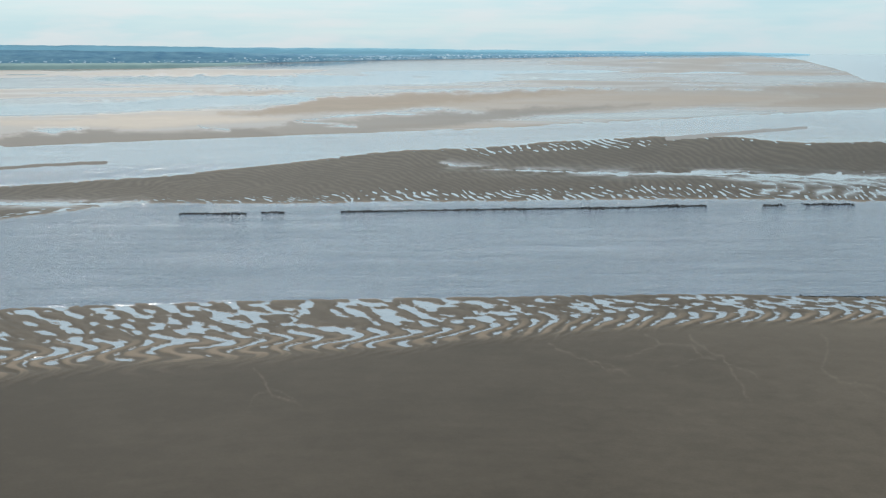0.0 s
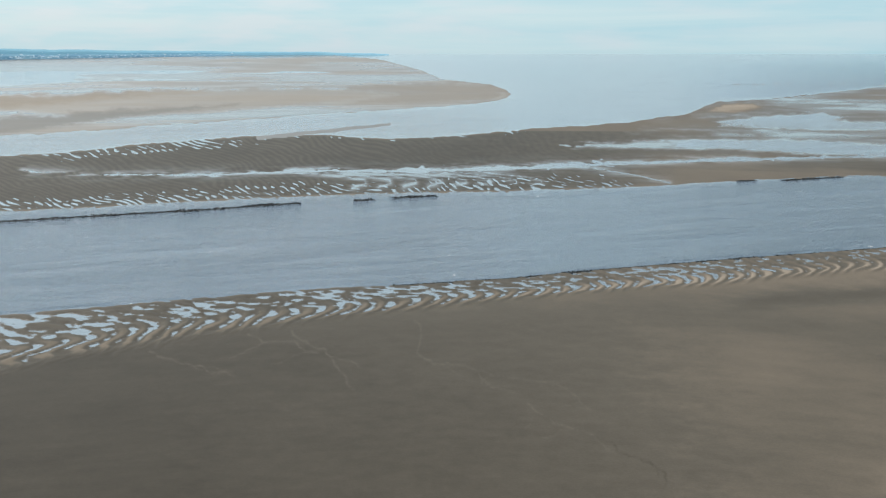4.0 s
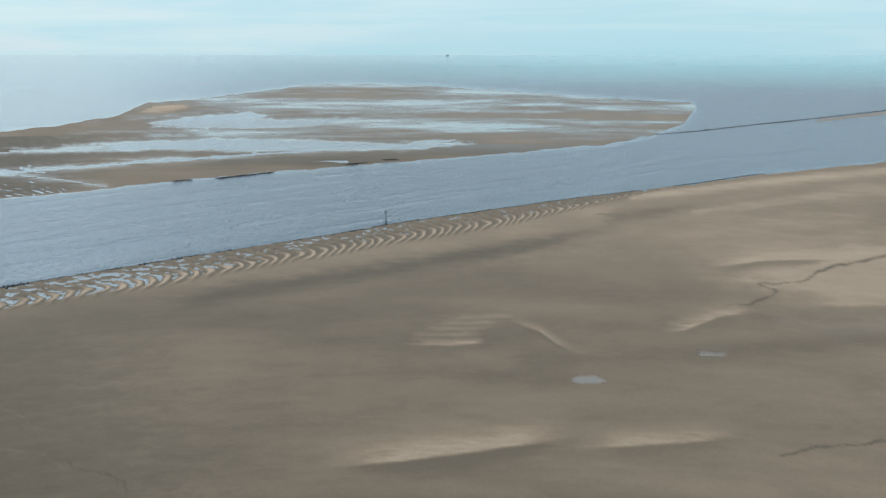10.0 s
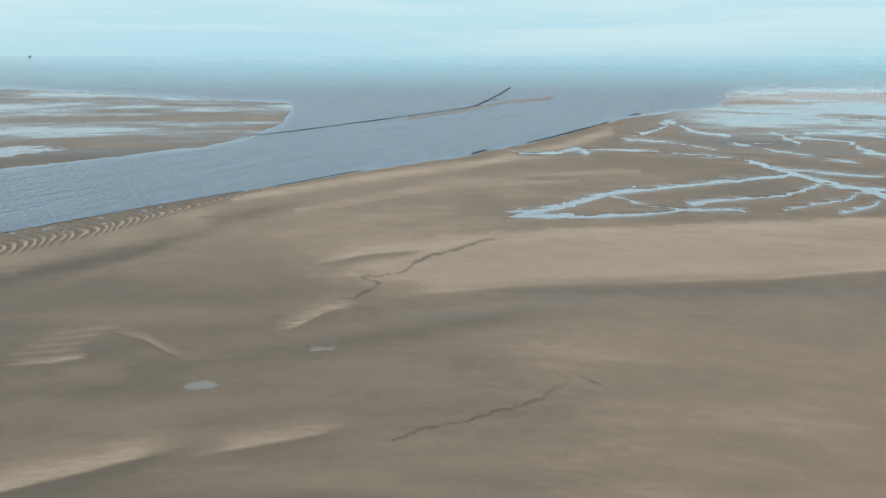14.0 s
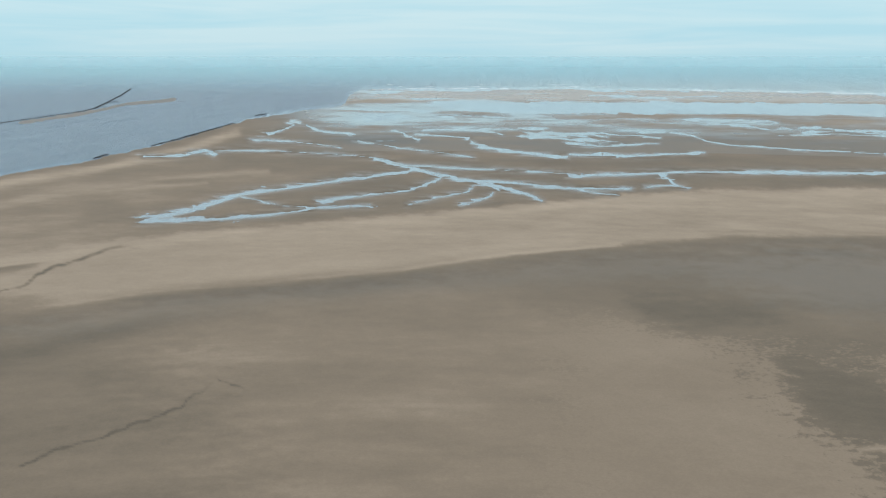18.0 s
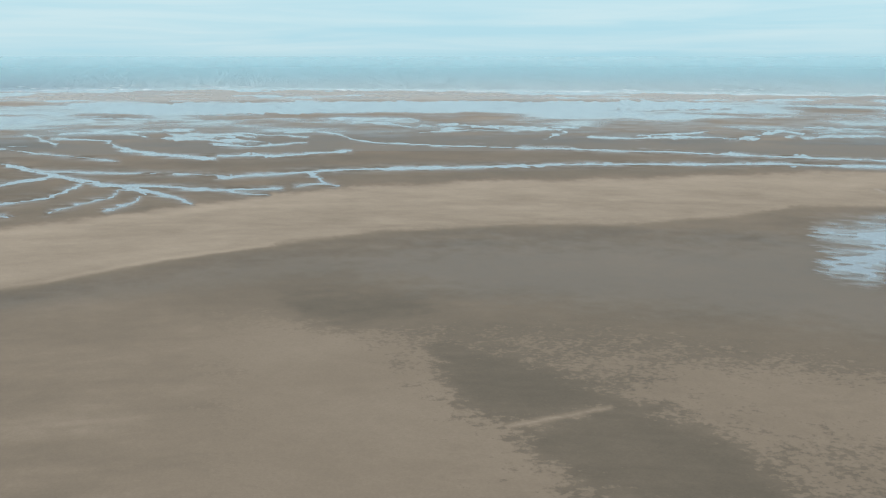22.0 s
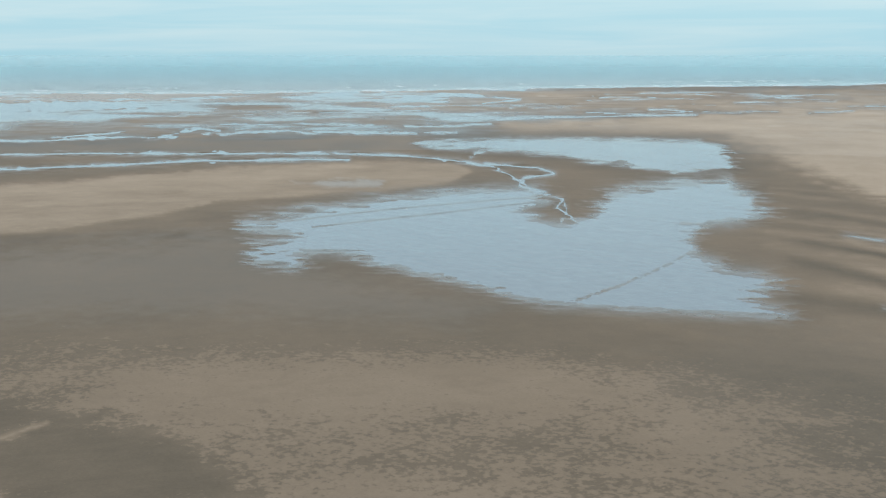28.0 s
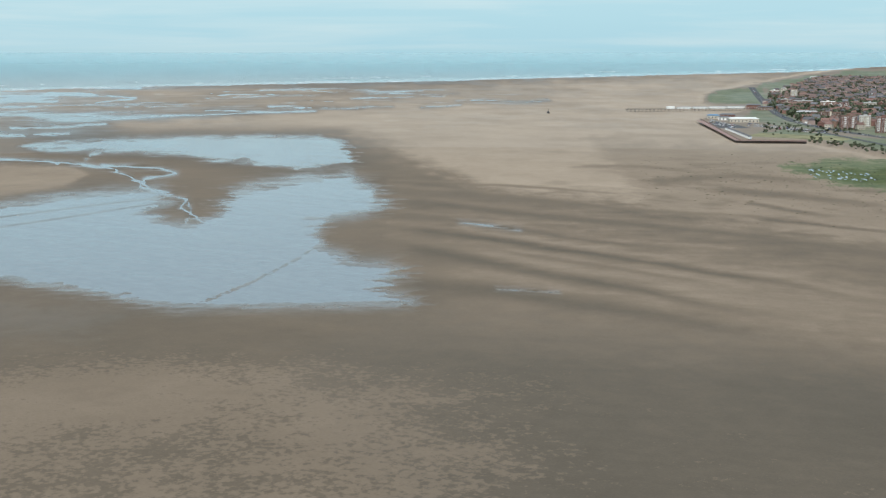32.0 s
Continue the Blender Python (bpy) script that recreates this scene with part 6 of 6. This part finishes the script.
for i in range(nb_):
    for y in (-3.2, 3.2):
        part("pile", PILE, None, pier, m=pose(3 + 6.5 * i, y, 0))
    part("crossbeam", CROSS, None, pier, m=pose(3 + 6.5 * i, 0, 0))
for y in (-3.9, 3.9):
    rail = Build().box(0, plen, y - 0.05, y + 0.05, 6.0, 6.1)
    for i in range(int(plen / 3)):
        rail.box(3 * i - 0.05, 3 * i + 0.05, y - 0.05, y + 0.05, 5.1, 6.0)
    part("railing", rail, IRON, pier)
for x0, x1, hh, mt in ((70, 84, 3.0, WHITE), (88, 112, 2.2, WHITE), (116, 140, 2.2, WHITE), (143, 172, 2.4, WHITE), (175, 205, 2.6, WHITE)):
    x0, x1 = x0 * plen / 210, x1 * plen / 210
    pv = part("pavilion", Build().box(x0, x1, -3.2, 3.2, 5.1, 5.1 + hh), mt, pier, "white pavilion on the pier deck")
    part("roof", Build().prism(x0 - 0.3, x1 + 0.3, -3.6, 3.6, 5.1 + hh, 6.3 + hh, 1.5), WHITE if x0 < 88 else FLATROOF, pv)

# streets of houses: the nearer ones one by one, the far rows joined
rng = random.Random(11)


def in_town(a, d):
    if d < 1.16 + max(0, 167.6 - a) * 0.38 or d > 3.55 or a < 165.15 + max(0.0, 2.9 - d) * 0.25 or (d > 2.6 and a < 165.6 + (d - 2.6) * 2.2):
        return False
    return not any(abs(a - q[0]) < 0.011 * q[2] + 0.12 and -0.09 < d - q[1] < 0.06 for q in BLOCKS)


near_spots, far_spots = [], []
r = 1560.0
while r < 5600:
    d = math.degrees(math.atan((H - LAND_UP) / r))
    a = 165.2 + rng.uniform(0, 0.3)
    while a < 174.0:
        if rng.random() < 0.80 and in_town(a, d):
            (near_spots if d > 2.25 and a < 171.2 else far_spots).append((a, d + rng.uniform(-0.01, 0.01)))
        a += math.degrees(rng.uniform(13, 24) / r)
    r += rng.choice((24, 34)) * (1 + (r - 1500) / 4000)
rng.shuffle(near_spots)
far_spots += near_spots[150:]
used = set()
for a, d in near_spots[:150]:
    i = rng.choice((0, 0, 1, 1, 2, 3, 3, 4, 5))
    m = stand(a, d, LAND_UP, rng.choice((0, 90, 8, -12, 80)) + rng.uniform(-6, 6))
    if i in used:
        copy_thing(HOUSES[i], m)
    else:
        put(HOUSES[i], m)
        used.add(i)
FAR_WALL = leaf_material("far_house_walls", (0.15, 0.085, 0.07), (0.46, 0.38, 0.33))
FAR_ROOF = leaf_material("far_house_roofs", (0.085, 0.088, 0.10), (0.20, 0.115, 0.09))
walls, roofs, white_bits = Build(), Build(), Build()
for a, d in far_spots:
    m = stand(a, d, LAND_UP, rng.choice((0, 90, 20)) + rng.uniform(-8, 8))
    w, dp, hh = rng.uniform(8, 20), rng.uniform(8, 10), rng.choice((3.2, 5.8, 5.8, 6.2, 8.4))
    for b, f in ((walls, lambda q: q.box(-w / 2, w / 2, -dp / 2, dp / 2, -0.5, hh)), (roofs, lambda q: q.prism(-w / 2 - 0.4, w / 2 + 0.4, -dp / 2 - 0.5, dp / 2 + 0.5, hh, hh + 3.4, rng.choice((0, 2.5))))):
        k = len(b.v)
        f(b)
        b.v[k:] = [tuple(m @ Vector(v)) for v in b.v[k:]]
    if rng.random() < 0.5:
        k = len(white_bits.v)
        white_bits.box(-w * 0.3, w * 0.1, -dp / 2 - 1.0, -dp / 2, -0.4, hh * rng.uniform(0.4, 0.95))
        white_bits.v[k:] = [tuple(m @ Vector(v)) for v in white_bits.v[k:]]
for nm, b, mt, lb in (("house_walls", walls, FAR_WALL, "walls of many far brick houses"), ("house_roofs", roofs, FAR_ROOF, "tiled roofs of many far houses"), ("house_bays", white_bits, WHITE, "white bays of many far houses")):
    tagged(new(nm, b.mesh(nm, mt)), lb, "houses", kind="stuff")
# woods, hedges and gardens between the far streets
leaves = Build()
for _ in range(6500):
    a, d = rng.uniform(165.4, 172), 1.16 + 2.2 * rng.random() ** 1.2
    if not in_town(a, d) or math.sin(a * 9.0 + d * 17) + math.sin(a * 23 - d * 31) < rng.uniform(-1.8, 0.9):
        continue
    m = stand(a, d, LAND_UP)
    rr = rng.uniform(2.5, 5.5)
    for _k in range(22):
        p = m @ Vector((rng.gauss(0, rr * 0.6), rng.gauss(0, rr * 0.6), rng.uniform(0.5, rr * 1.8)))
        s_ = rng.uniform(0.8, 1.7) * m.to_scale()[0]
        u = Vector((rng.uniform(-1, 1), rng.uniform(-1, 1), rng.uniform(-1, 1))).normalized()
        w_ = u.orthogonal().normalized()
        leaves.add([p - u * s_ - w_ * s_, p + u * s_ - w_ * s_ * 0.6, p + u * s_ * 0.7 + w_ * s_, p - u * s_ + w_ * s_ * 0.8], [(0, 1, 2, 3)])
tagged(new("garden_trees", leaves.mesh("garden_trees", LEAF)), "dark green garden trees between the far houses", "trees", kind="stuff")
trees = []
for _ in range(60):
    a, d = rng.uniform(165.6, 171), rng.uniform(2.2, 3.6)
    if d > 2.5 and a < 167.2:
        continue
    trees.append((a, d, rng.choice((0, 1, 2)), rng.uniform(0.5, 0.85)))
for _ in range(46):  # the dark belt of trees behind the flats
    trees.append((rng.uniform(167.9, 169.9), rng.gauss(2.38, 0.05), rng.choice((0, 1)), rng.uniform(0.6, 0.95)))
for _ in range(110):
    trees.append((rng.uniform(165.2, 169.5), float(np.interp(rng.uniform(165.2, 169.5), [165, 170], [3.36, 3.8])) + rng.gauss(0, 0.09), rng.choice((2, 2, 3)), rng.uniform(0.4, 0.8)))
for _ in range(110):
    trees.append((rng.uniform(167.3, 173), 0, 3, rng.uniform(0.4, 0.8)))
used = set()
for a, d, i, sz in trees:
    if d == 0:
        d = float(np.interp(a, [167.3, 169.0, 170.8, 173], [4.0, 4.25, 4.5, 4.85])) + rng.gauss(0, 0.09)
    m = stand(a, d, LAND_UP, rng.uniform(0, 360), sz)
    if i in used:
        copy_thing(TREES[i], m)
    else:
        put(TREES[i], m)
        used.add(i)
used = set()
for k in range(230):
    i = rng.choice((0, 0, 0, 1, 1, 2, 3, 4))
    if k < 60:
        f = rng.random()
        a, d, tn = 162.65 + 1.2 * f + rng.uniform(-0.1, 0.1), 3.27 + 0.27 * f + rng.choice((-0.07, 0.0, 0.07)), rng.choice((0, 90))
    elif k >= 140:  # parking bays between the front and the road
        f = rng.random()
        a, d, tn = 164.5 + 3.6 * f, 3.36 + 0.32 * f + rng.choice((0.0, 0.07, 0.1)), rng.choice((10, 100))
    else:
        f = rng.random()
        a = float(np.interp(f, [0, 0.25, 0.5, 0.75, 1], [164.6, 165.25, 165.79, 167.6, 170.5])) + rng.choice((-0.05, 0.05))
        d = float(np.interp(a, [164.57, 164.84, 165.25, 165.79, 166.5, 167.6, 169.3, 172], [1.64, 1.99, 2.43, 2.88, 3.2, 3.45, 3.72, 4.05]))
        tn = 60
    m = stand(a, d, LAND_UP + 0.1, tn + rng.uniform(-8, 8))
    if i in used:
        copy_thing(CARS[i], m)
    else:
        put(CARS[i], m)
        used.add(i)

# clumps of weed and debris scattered round the salt marsh
rng = random.Random(77)
weed = Build()
for _ in range(900):
    a, d = rng.uniform(159.5, 172.5), rng.gauss(5.9, 0.75)
    if d < 4.75 + 0.1 * max(0.0, a - 166) or rng.random() > (a - 157) / 11:
        continue
    m = stand(a, d, 0.5, 0.0)
    k = len(weed.v)
    weed.rock((0, 0, 0.05), rng.uniform(0.2, 0.6) * (1.7 if rng.random() < 0.12 else 1), rng)
    weed.v[k:] = [tuple(m @ Vector((v[0] * 1.5, v[1], v[2] * 0.5))) for v in weed.v[k:]]
tagged(new("weed_clumps", weed.mesh("weed_clumps", plain("dark_seaweed", (0.07, 0.068, 0.04), 0.9, 0.8, 0.4))), "dark clumps of weed scattered over dry sand", "seaweed", kind="stuff")
